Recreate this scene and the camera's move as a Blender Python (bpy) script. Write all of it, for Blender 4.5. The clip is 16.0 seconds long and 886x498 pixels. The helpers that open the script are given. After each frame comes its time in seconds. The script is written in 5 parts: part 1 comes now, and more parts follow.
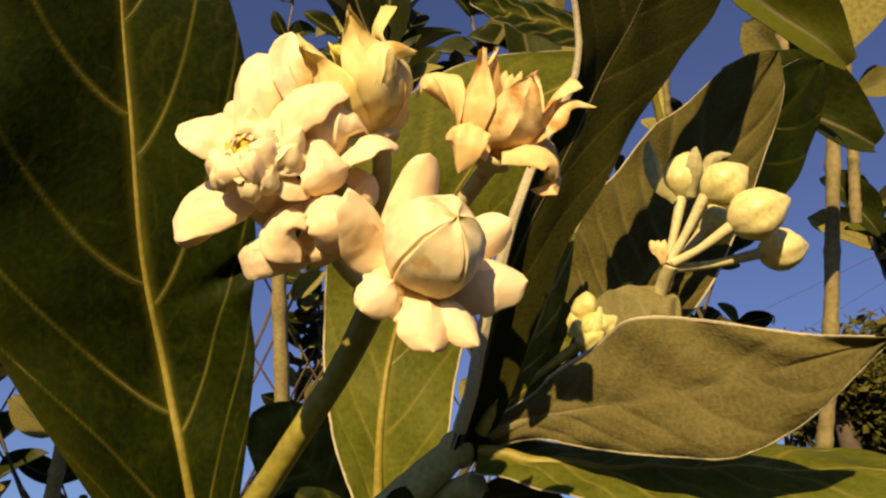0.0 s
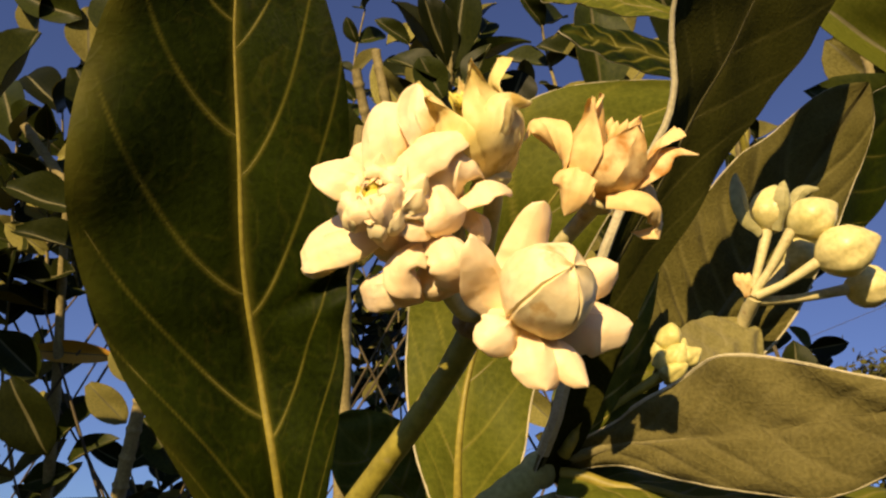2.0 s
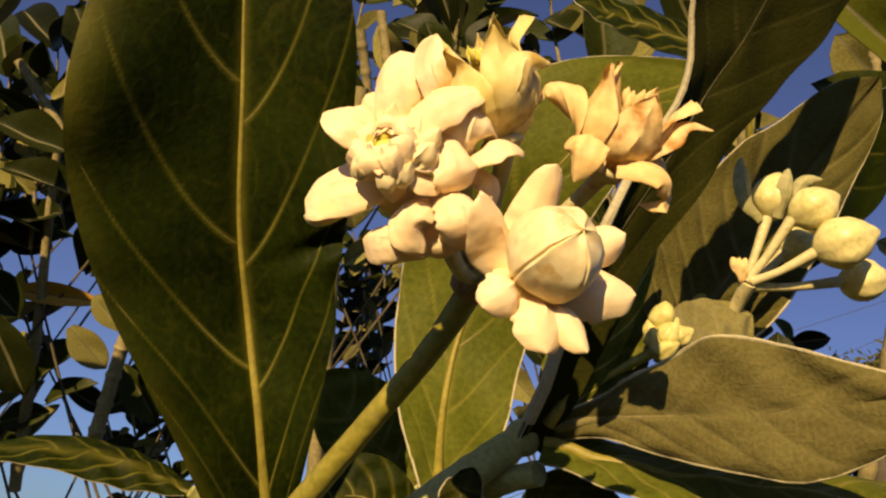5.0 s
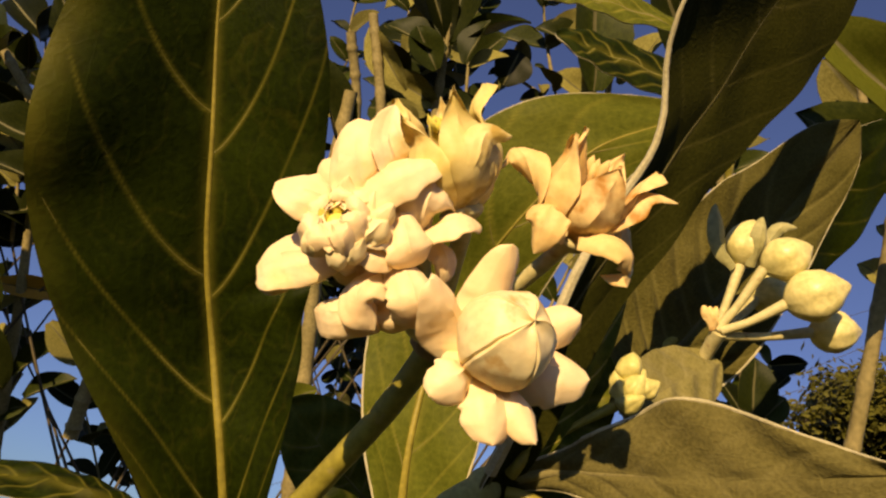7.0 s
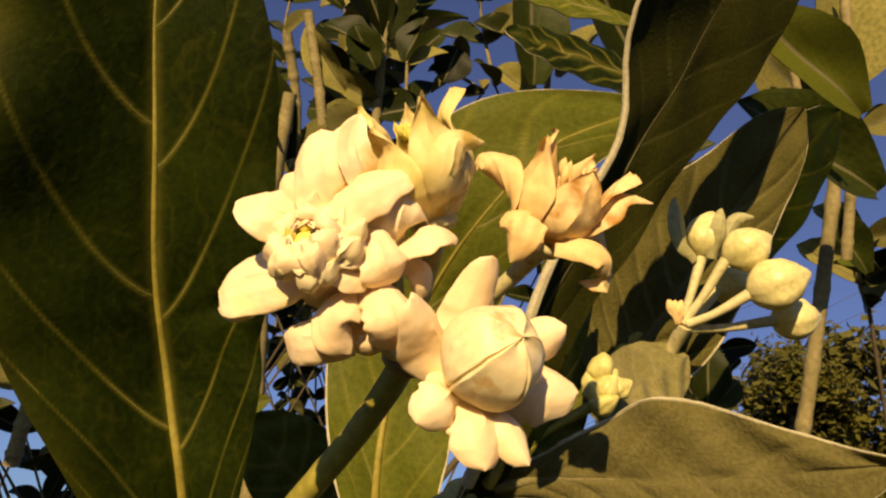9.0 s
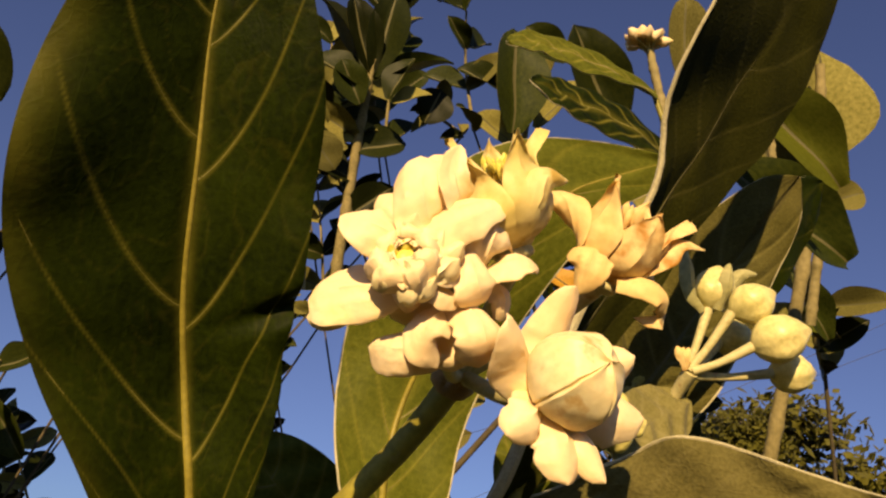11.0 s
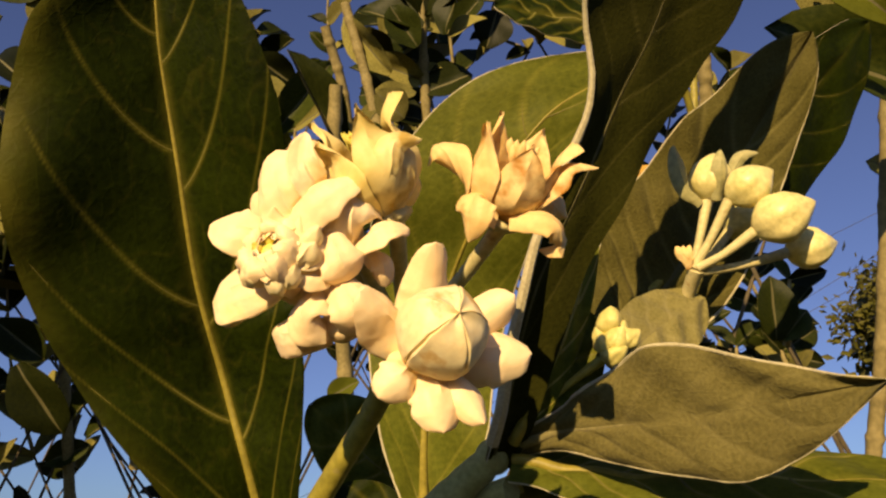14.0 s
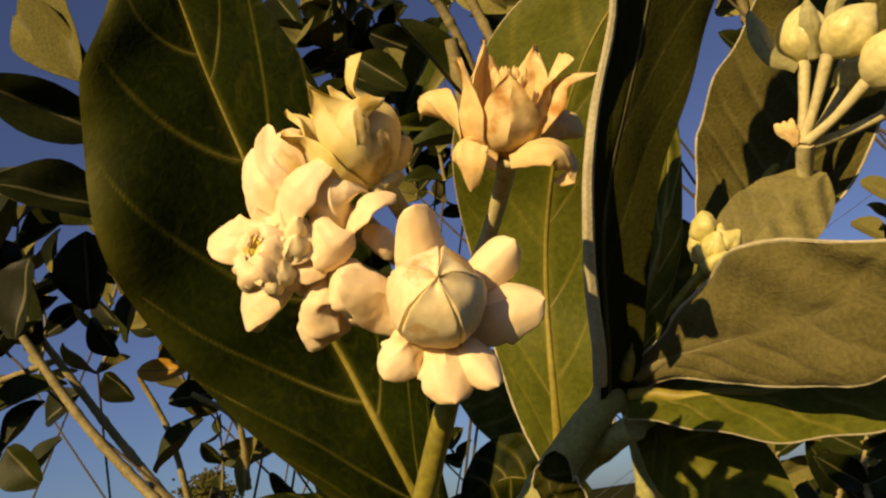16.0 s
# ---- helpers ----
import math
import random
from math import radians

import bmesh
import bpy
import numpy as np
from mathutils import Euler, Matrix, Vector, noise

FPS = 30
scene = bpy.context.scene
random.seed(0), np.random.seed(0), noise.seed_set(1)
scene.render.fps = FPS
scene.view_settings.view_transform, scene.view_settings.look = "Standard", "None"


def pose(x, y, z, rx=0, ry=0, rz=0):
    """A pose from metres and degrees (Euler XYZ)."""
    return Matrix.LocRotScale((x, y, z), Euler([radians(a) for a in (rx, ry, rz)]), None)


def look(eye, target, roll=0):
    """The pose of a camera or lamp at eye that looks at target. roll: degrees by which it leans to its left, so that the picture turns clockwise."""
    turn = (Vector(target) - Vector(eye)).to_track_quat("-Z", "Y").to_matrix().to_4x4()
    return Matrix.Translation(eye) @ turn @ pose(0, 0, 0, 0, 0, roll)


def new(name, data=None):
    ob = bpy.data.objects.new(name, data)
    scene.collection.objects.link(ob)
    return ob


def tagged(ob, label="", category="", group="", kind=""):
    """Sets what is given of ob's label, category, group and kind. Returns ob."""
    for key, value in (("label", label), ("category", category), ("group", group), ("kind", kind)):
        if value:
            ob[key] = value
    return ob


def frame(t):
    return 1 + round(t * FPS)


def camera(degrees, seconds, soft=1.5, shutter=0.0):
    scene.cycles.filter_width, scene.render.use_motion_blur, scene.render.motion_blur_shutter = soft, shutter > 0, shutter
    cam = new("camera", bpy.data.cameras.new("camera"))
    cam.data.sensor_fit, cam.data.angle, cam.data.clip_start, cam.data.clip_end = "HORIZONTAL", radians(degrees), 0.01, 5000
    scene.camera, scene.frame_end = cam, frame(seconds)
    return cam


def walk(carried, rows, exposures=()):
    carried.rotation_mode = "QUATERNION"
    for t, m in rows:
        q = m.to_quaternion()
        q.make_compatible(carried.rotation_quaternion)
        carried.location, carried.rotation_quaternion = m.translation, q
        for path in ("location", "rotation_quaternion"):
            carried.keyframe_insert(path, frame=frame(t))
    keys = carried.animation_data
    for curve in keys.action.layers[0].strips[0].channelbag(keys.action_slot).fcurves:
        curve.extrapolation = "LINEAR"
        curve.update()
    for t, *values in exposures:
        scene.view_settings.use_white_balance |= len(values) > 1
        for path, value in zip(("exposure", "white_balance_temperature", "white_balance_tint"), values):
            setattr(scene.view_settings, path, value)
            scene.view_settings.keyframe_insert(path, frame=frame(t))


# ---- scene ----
cam = camera(61.4, 16.0, soft=2.3)
# seconds, place in metres, turn in degrees
ROWS = [
    (0.0, 0.0015, -0.0014, 1.5008, 117.00, 0.11, 0.44),
    (0.5, -0.0162, -0.0002, 1.4985, 117.29, -3.02, -0.72),
    (1.0, -0.0268, -0.0086, 1.4990, 116.68, -4.11, 0.60),
    (1.5, -0.0218, -0.0217, 1.5060, 117.66, -3.61, 2.55),
    (2.0, -0.0090, -0.0135, 1.5025, 117.15, -3.71, 3.37),
    (2.5, -0.0061, -0.0173, 1.5057, 117.15, -3.36, 3.40),
    (3.0, -0.0117, -0.0118, 1.5066, 116.65, -4.02, 2.39),
    (3.5, -0.0116, -0.0115, 1.4986, 115.94, -5.01, 1.01),
    (6.0, -0.0127, -0.0103, 1.5074, 115.11, -7.95, 0.64),
    (6.5, -0.0088, -0.0116, 1.5175, 115.48, -7.86, -0.35),
    (7.0, -0.0075, -0.0141, 1.5167, 115.09, -8.25, -0.73),
    (7.5, 0.0029, -0.0132, 1.5158, 115.05, -8.58, -0.42),
    (8.0, 0.0031, -0.0135, 1.5120, 115.04, -8.11, -0.19),
    (8.5, -0.0036, -0.0082, 1.5230, 114.77, -3.85, -2.66),
    (11.0, -0.0384, -0.0132, 1.5129, 118.70, -6.38, -8.38),
    (11.5, -0.0337, -0.0145, 1.5115, 118.76, -6.70, -7.61),
    (12.0, -0.0169, -0.0241, 1.5064, 116.77, -2.92, -4.03),
    (12.5, -0.0149, -0.0249, 1.5146, 115.33, -0.82, -0.77),
    (13.0, -0.0183, -0.0337, 1.5021, 114.59, -2.18, 1.54),
    (13.5, -0.0026, -0.0337, 1.5032, 115.54, -1.19, 1.44),
    (14.0, 0.0121, -0.0238, 1.5202, 112.39, 0.68, 5.52),
    (14.5, 0.0367, -0.0143, 1.5382, 107.04, 4.43, 14.65),
    (15.0, 0.0482, -0.0145, 1.5364, 107.52, 5.08, 20.93),
    (15.5, 0.0465, -0.0209, 1.5310, 108.35, 7.53, 23.80),
    (16.0, 0.0465, -0.0060, 1.5241, 109.39, 8.22, 23.50),
]
walk(cam, [(t, pose(x, y, z, rx, ry, rz)) for t, x, y, z, rx, ry, rz in ROWS], exposures=[(0.0, 0.05, 6650, 12.5), (2.0, 0.07, 6500, 12), (7.0, -0.05, 6850, 13.5), (8.7, -0.03, 6750, 13), (11.0, 0.0, 6950, 13.5), (13.5, 0.05, 6550, 11), (14.0, 0.03, 6800, 13), (14.5, -0.05, 7000, 13.5), (15.0, -0.07, 7000, 12.5), (16.0, -0.28, 7050, 11)])

# ---- light ----
SUN = Vector((-0.225, -0.915, 0.325)).normalized()
world = bpy.data.worlds.new("sky")
scene.world = world
world.use_nodes = True
wn = world.node_tree
wn.nodes.clear()
sky = wn.nodes.new("ShaderNodeTexSky")
sky.sky_type = "NISHITA"
sky.sun_disc = False
sky.dust_density = 0.5
sky.ozone_density = 9.0
sky.sun_elevation = math.asin(SUN.z)
sky.sun_rotation = math.atan2(SUN.x, SUN.y)
back = wn.nodes.new("ShaderNodeBackground")
back.inputs["Strength"].default_value = 0.096
wout = wn.nodes.new("ShaderNodeOutputWorld")
tint = wn.nodes.new("ShaderNodeHueSaturation")
tint.inputs["Hue"].default_value, tint.inputs["Saturation"].default_value = 0.512, 0.84
wn.links.new(sky.outputs[0], tint.inputs["Color"])
wn.links.new(tint.outputs[0], back.inputs["Color"])
wn.links.new(back.outputs[0], wout.inputs["Surface"])
sun = new("sun", bpy.data.lights.new("sun", "SUN"))
sun.data.energy = 7.9
sun.data.angle = radians(0.5)
sun.data.color = (1.0, 0.715, 0.37)
sun.matrix_world = look((0, 0, 6), Vector((0, 0, 6)) - SUN)


# ---- materials ----
def material(name, low, high, rough=0.55, grain=300.0, blotch=30.0, bump=0.15, spot=None, spot_at=0.62, spot_scale=60.0,
             through_light=0.0, fuzz=0.0, cells=0.0, cell_tone=1.25, net_share=0.22, gloss=0.4, random_tone=0.0, speckle=0.35, vein=None):
    """A surface of two tones in grain and blotches, with spots, a net of fine veins, fuzz and light that passes through."""
    m = bpy.data.materials.new(name)
    m.use_nodes = True
    nt = m.node_tree
    N, L = nt.nodes, nt.links
    bsdf = N["Principled BSDF"]
    out = N["Material Output"]
    co = N.new("ShaderNodeTexCoord").outputs["Object"]

    def noise_at(scale, detail=4.0):
        n = N.new("ShaderNodeTexNoise")
        n.inputs["Scale"].default_value, n.inputs["Detail"].default_value = scale, detail
        L.new(co, n.inputs["Vector"])
        return n.outputs["Fac"]

    def ramp(fac, a, b):
        r = N.new("ShaderNodeMapRange")
        r.inputs["From Min"].default_value, r.inputs["From Max"].default_value = a, b
        L.new(fac, r.inputs["Value"])
        return r.outputs["Result"]

    def blend(fac, a, b, kind="MIX"):
        x = N.new("ShaderNodeMix")
        x.data_type, x.blend_type = "RGBA", kind
        for socket, v in ((x.inputs[0], fac), (x.inputs[6], a), (x.inputs[7], b)):
            if isinstance(v, bpy.types.NodeSocket):
                L.new(v, socket)
            else:
                socket.default_value = v if isinstance(v, float) else (*v, 1.0)
        return x.outputs[2]

    big, fine = noise_at(blotch), noise_at(grain, 6.0)
    col = blend(ramp(big, 0.3, 0.7), low, high)
    col = blend(speckle, col, blend(ramp(fine, 0.3, 0.7), [c * 0.55 for c in low], [min(1.0, c * 1.25) for c in high]))
    height = fine
    if cells:
        v = N.new("ShaderNodeTexVoronoi")
        v.feature = "DISTANCE_TO_EDGE"
        v.inputs["Scale"].default_value = cells
        uv = N.new("ShaderNodeTexCoord").outputs["UV"]
        shift = N.new("ShaderNodeTexNoise")
        shift.inputs["Scale"].default_value = cells * 0.8
        L.new(uv, shift.inputs["Vector"])
        push = N.new("ShaderNodeVectorMath")
        push.operation = "MULTIPLY_ADD"
        push.inputs[1].default_value = (0.7 / cells,) * 3
        L.new(shift.outputs["Color"], push.inputs[0])
        L.new(uv, push.inputs[2])
        L.new(push.outputs[0], v.inputs["Vector"])
        net = ramp(v.outputs["Distance"], 0.07, 0.0)
        dim = N.new("ShaderNodeMath")
        dim.operation = "MULTIPLY"
        dim.inputs[1].default_value = net_share
        L.new(net, dim.inputs[0])
        col = blend(dim.outputs[0], col, [min(1.0, c * cell_tone) for c in high])
        add = N.new("ShaderNodeMath")
        add.operation = "MULTIPLY_ADD"
        add.inputs[1].default_value = 0.2
        L.new(net, add.inputs[0])
        L.new(fine, add.inputs[2])
        height = add.outputs[0]
    if spot:
        col = blend(ramp(noise_at(spot_scale, 5.0), spot_at, spot_at + 0.08), col, spot)
    if vein:
        pale = N.new("ShaderNodeAttribute")
        pale.attribute_name = "vein"
        col = blend(pale.outputs["Fac"], col, vein)
        rise = N.new("ShaderNodeMath")
        rise.operation = "MULTIPLY_ADD"
        rise.inputs[1].default_value = 0.5
        L.new(pale.outputs["Fac"], rise.inputs[0])
        L.new(height, rise.inputs[2])
        height = rise.outputs[0]
    if random_tone:
        info = N.new("ShaderNodeObjectInfo")
        r = ramp(info.outputs["Random"], 0.0, 1.0)
        hs = N.new("ShaderNodeHueSaturation")
        mr = N.new("ShaderNodeMapRange")
        mr.inputs["To Min"].default_value, mr.inputs["To Max"].default_value = 1 - random_tone, 1 + random_tone
        L.new(r, mr.inputs["Value"])
        L.new(mr.outputs["Result"], hs.inputs["Value"])
        L.new(col, hs.inputs["Color"])
        col = hs.outputs["Color"]
    L.new(col, bsdf.inputs["Base Color"])
    bsdf.inputs["Roughness"].default_value = rough
    bsdf.inputs["Specular IOR Level"].default_value = gloss
    if fuzz:
        bsdf.inputs["Sheen Weight"].default_value = fuzz
        bsdf.inputs["Sheen Roughness"].default_value = 0.5
    if bump:
        b = N.new("ShaderNodeBump")
        b.inputs["Strength"].default_value = bump
        b.inputs["Distance"].default_value = 0.0006
        L.new(height, b.inputs["Height"])
        L.new(b.outputs[0], bsdf.inputs["Normal"])
    if through_light:
        tr = N.new("ShaderNodeBsdfTranslucent")
        L.new(blend(1.0, col, (1.3, 1.25, 0.5), "MULTIPLY"), tr.inputs["Color"])
        mix = N.new("ShaderNodeMixShader")
        mix.inputs[0].default_value = through_light
        L.new(bsdf.outputs[0], mix.inputs[1])
        L.new(tr.outputs[0], mix.inputs[2])
        L.new(mix.outputs[0], out.inputs["Surface"])
    return m


PETAL = material("petal", (0.87, 0.645, 0.335), (0.94, 0.785, 0.51), 0.5, 500, 55, 0.30, (0.84, 0.70, 0.34), 0.56, 60, 0.13, gloss=0.3, speckle=0.1)
CROWN = material("crown", (0.80, 0.67, 0.35), (0.86, 0.76, 0.47), 0.42, 700, 60, 0.05, (0.64, 0.44, 0.16), 0.66, 110, 0.16, gloss=0.3, speckle=0.12)
DOME = material("dome", (0.80, 0.66, 0.34), (0.87, 0.77, 0.48), 0.45, 700, 120, 0.12, (0.64, 0.44, 0.17), 0.55, 140, 0.16, gloss=0.3, speckle=0.18)
DRY = material("dry_petal", (0.76, 0.50, 0.16), (0.88, 0.71, 0.36), 0.55, 500, 70, 0.15, (0.48, 0.23, 0.04), 0.56, 75, 0.18, gloss=0.25, speckle=0.16)
URN = material("urn_petal", (0.66, 0.52, 0.13), (0.83, 0.71, 0.35), 0.5, 500, 80, 0.1, (0.50, 0.35, 0.08), 0.58, 90, 0.18, gloss=0.3, speckle=0.12)
PISTIL = material("pistil", (0.60, 0.55, 0.05), (0.80, 0.70, 0.18), 0.4, 900, 260, 0.2, (0.24, 0.13, 0.02), 0.55, 380)
BUD = material("bud", (0.60, 0.54, 0.17), (0.75, 0.67, 0.31), 0.38, 500, 70, 0.08, (0.48, 0.47, 0.15), 0.64, 70, 0.08)
YOUNG = material("young_bud", (0.46, 0.42, 0.11), (0.60, 0.54, 0.20), 0.5, 500, 90, 0.15)
PEDICEL = material("pedicel", (0.42, 0.38, 0.16), (0.56, 0.50, 0.25), 0.6, 500, 90, 0.2, (0.30, 0.20, 0.08), 0.66, 130)
SEPAL = material("sepal", (0.24, 0.235, 0.08), (0.37, 0.345, 0.155), 0.7, 500, 90, 0.2, fuzz=0.1)
STALK = material("green_stalk", (0.14, 0.128, 0.014), (0.29, 0.255, 0.040), 0.5, 400, 50, 0.2, (0.24, 0.20, 0.09), 0.66, 90)
STEM = material("felted_stem", (0.22, 0.225, 0.055), (0.38, 0.375, 0.14), 0.8, 500, 60, 0.3, fuzz=0.12)
NODE = material("brown_scar", (0.16, 0.10, 0.04), (0.36, 0.24, 0.10), 0.8, 500, 200, 0.5)
# Dark leaf green, taken near black to carry shade over the large leaf.
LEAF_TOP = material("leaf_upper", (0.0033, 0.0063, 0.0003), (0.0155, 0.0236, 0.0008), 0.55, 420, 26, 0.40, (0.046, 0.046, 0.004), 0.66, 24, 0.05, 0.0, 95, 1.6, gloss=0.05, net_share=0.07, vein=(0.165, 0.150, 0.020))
# Felt kept below its own tone, standing in for shade across the wavy leaf.
LEAF_BELOW = material("leaf_felted_underside", (0.076, 0.067, 0.018), (0.138, 0.122, 0.040), 0.9, 900, 45, 0.6, fuzz=0.05, through_light=0.06, cells=150, cell_tone=1.05, gloss=0.04, vein=(0.17, 0.15, 0.055))
LEAF_PALE = material("leaf_pale_felt", (0.15, 0.137, 0.040), (0.235, 0.21, 0.080), 0.9, 900, 45, 0.5, fuzz=0.05, through_light=0.08, cells=150, cell_tone=1.05, gloss=0.04, vein=(0.24, 0.215, 0.09))
LEAF_FRESH = material("leaf_fresh", (0.052, 0.065, 0.005), (0.097, 0.106, 0.013), 0.55, 420, 35, 0.3, None, 0.7, 45, 0.10, 0.0, 140, 1.4, gloss=0.06, vein=(0.22, 0.20, 0.03))
# Shaded copy of the felt: the upright leaf's shade is in its colour.
LEAF_SHADED = material("leaf_shaded_felt", (0.0145, 0.0165, 0.002), (0.030, 0.031, 0.005), 0.9, 900, 40, 0.4, fuzz=0.0, cells=160, cell_tone=1.1, gloss=0.03, vein=(0.075, 0.070, 0.018))
LEAF_MID = material("leaf_olive_felt", (0.042, 0.039, 0.008), (0.080, 0.071, 0.019), 0.9, 900, 40, 1.0, fuzz=0.02, cells=110, cell_tone=1.6, net_share=0.14, gloss=0.04, vein=(0.15, 0.135, 0.045))
# Felted vein with shade mixed into its colour.
VEIN_SHADED = material("leaf_vein_shaded_felt", (0.060, 0.055, 0.014), (0.095, 0.085, 0.026), 0.8, 700, 60, 0.2)
RIM = material("leaf_rim", (0.32, 0.29, 0.16), (0.46, 0.42, 0.26), 0.9, 900, 90, 0.4, fuzz=0.15)
VEIN = material("leaf_vein", (0.15, 0.128, 0.012), (0.27, 0.225, 0.032), 0.55, 400, 60, 0.15)
THIN = material("leaf_vein_thin", (0.085, 0.080, 0.010), (0.150, 0.134, 0.024), 0.6, 400, 60, 0.1)
VEIN_PALE = material("leaf_vein_felted", (0.125, 0.11, 0.035), (0.20, 0.175, 0.065), 0.85, 700, 60, 0.4, fuzz=0.1)
# Far leaves coloured dark for the shade that leaves cast on each other.
FAR_TOP = material("far_leaf", (0.008, 0.014, 0.0015), (0.030, 0.037, 0.005), 0.5, 200, 25, 0.1, None, 0.7, 45, 0.10, random_tone=0.6, gloss=0.12)
FAR_BELOW = material("far_leaf_underside", (0.085, 0.083, 0.016), (0.22, 0.20, 0.060), 0.8, 300, 30, 0.2, through_light=0.1, random_tone=0.4, gloss=0.1)
FAR_VEIN = material("far_vein", (0.055, 0.055, 0.016), (0.10, 0.09, 0.03), 0.7, 300, 40, 0.1)
FAR_STEM = material("far_stem", (0.15, 0.125, 0.04), (0.29, 0.24, 0.10), 0.75, 200, 25, 0.3)
FAR_DARK = material("far_stem_dark", (0.05, 0.04, 0.02), (0.10, 0.08, 0.04), 0.8, 200, 25, 0.3)
DEAD = material("dead_leaf", (0.40, 0.20, 0.012), (0.55, 0.32, 0.030), 0.6, 300, 40, 0.2, (0.22, 0.08, 0.01), 0.60, 60, 0.20)
BARK = material("bark", (0.05, 0.04, 0.025), (0.11, 0.085, 0.055), 0.9, 60, 6, 0.6)
TREE_LEAF = material("tree_leaf", (0.05, 0.055, 0.006), (0.13, 0.12, 0.018), 0.5, 40, 3, 0.1, None, 0.7, 45, 0.15)
SOIL = material("soil", (0.022, 0.026, 0.008), (0.05, 0.05, 0.02), 1.0, 8, 0.4, 0.5, gloss=0.0)
WIRE = material("wire", (0.03, 0.03, 0.035), (0.05, 0.05, 0.055), 0.6, 20, 3, 0.0)


# ---- building helpers ----
def root(name, at, label, category, group="", kind=""):
    ob = new(name)
    ob.location = at
    ob.empty_display_size = 0.01
    return tagged(ob, label, category, group, kind)


def mesh_of(name, verts, faces, mats, slots=None, uvs=None, veins=None):
    me = bpy.data.meshes.new(name)
    me.from_pydata([tuple(v) for v in verts], [], faces)
    for m in mats:
        me.materials.append(m)
    if slots:
        me.polygons.foreach_set("material_index", slots)
    me.polygons.foreach_set("use_smooth", [True] * len(me.polygons))
    if uvs is not None:
        layer = me.uv_layers.new(name="uv")
        for loop in me.loops:
            layer.data[loop.index].uv = uvs[loop.vertex_index]
    if veins is not None:
        me.attributes.new("vein", "FLOAT", "POINT").data.foreach_set("value", np.array(veins, dtype=np.float32))
    me.update()
    me.set_sharp_from_angle(angle=radians(48))
    return me


def part(name, data, parent, label=""):
    """Links a mesh, given in world metres, as a part of a thing or of another part."""
    verts, faces, mats, *more = data
    base, up = np.zeros(3), parent
    while up:
        base += np.array(up.location)
        up = up.parent
    me = mesh_of(name, np.array(verts) - base, faces, mats, *more)
    ob = new(name, me)
    ob.parent = parent
    return tagged(ob, label)


def spline(pts, n):
    """n points along a smooth curve through pts."""
    p = np.array(pts, float)
    if len(p) == 2:
        return p[0] + np.linspace(0, 1, n)[:, None] * (p[1] - p[0])
    q = np.vstack([2 * p[0] - p[1], p, 2 * p[-1] - p[-2]])
    out = []
    for s in np.linspace(0, len(p) - 1, n):
        i = min(int(s), len(p) - 2)
        u = s - i
        a, b, c, d = q[i:i + 4]
        out.append(0.5 * (2 * b + (c - a) * u + (2 * a - 5 * b + 4 * c - d) * u ** 2 + (3 * b - a - 3 * c + d) * u ** 3))
    return np.array(out)


def unit(v):
    v = np.array(v, float)
    return v / np.maximum(np.linalg.norm(v, axis=-1, keepdims=True), 1e-12)


def tangents(c):
    return unit(np.gradient(c, axis=0))


def shaken(v, amount, scale):
    if not amount:
        return v
    return np.array([p + amount * np.array(noise.noise_vector(Vector(p * scale))) for p in v])


def loft(rings, closed_ends=True):
    """Faces that join rings of k points each."""
    n, k = rings.shape[:2]
    verts = rings.reshape(-1, 3)
    faces = [(i * k + j, i * k + (j + 1) % k, (i + 1) * k + (j + 1) % k, (i + 1) * k + j) for i in range(n - 1) for j in range(k)]
    if closed_ends:
        faces += [tuple(range(k - 1, -1, -1)), tuple((n - 1) * k + j for j in range(k))]
    return verts, faces


def tube(pts, radii, mat, n=None, k=10, rough=0.0):
    n = n or max(8, 6 * len(pts))
    c = spline(pts, n)
    t = tangents(c)
    hint = np.array([0.3, -0.9, 0.2])
    x = unit(np.cross(t, hint))
    y = np.cross(t, x)
    r = np.interp(np.linspace(0, 1, n), np.linspace(0, 1, len(radii)), radii)[:, None, None]
    a = np.linspace(0, 2 * math.pi, k, endpoint=False)
    rings = c[:, None] + r * (np.cos(a)[None, :, None] * x[:, None] + np.sin(a)[None, :, None] * y[:, None])
    verts, faces = loft(rings)
    return shaken(verts, rough, 300), faces, [mat]


def outline(s, low, widest, blunt):
    """Half width along a petal or leaf, 0 to 1: low at the foot, 1 at widest, nothing at the tip."""
    s = np.asarray(s)
    a = np.clip(s / widest, 0, 1)
    rise = low + (1 - low) * np.sin(a * math.pi / 2)
    b = np.clip((s - widest) / (1 - widest), 0, 1)
    return np.where(s < widest, rise, np.maximum(1 - b ** 2, 0.0) ** (0.5 * blunt))


def petal_outline(s, low, widest, blunt):
    """As outline, but with straighter sides and a drawn-out tip."""
    s = np.asarray(s)
    a = np.clip(s / widest, 0, 1)
    rise = low + (1 - low) * (3 * a ** 2 - 2 * a ** 3)
    b = np.clip((s - widest) / (1 - widest), 0, 1)
    return np.where(s < widest, rise, np.maximum(1 - b ** (2.7 - 0.85 * blunt), 0.0) ** (0.12 + 0.46 * blunt))


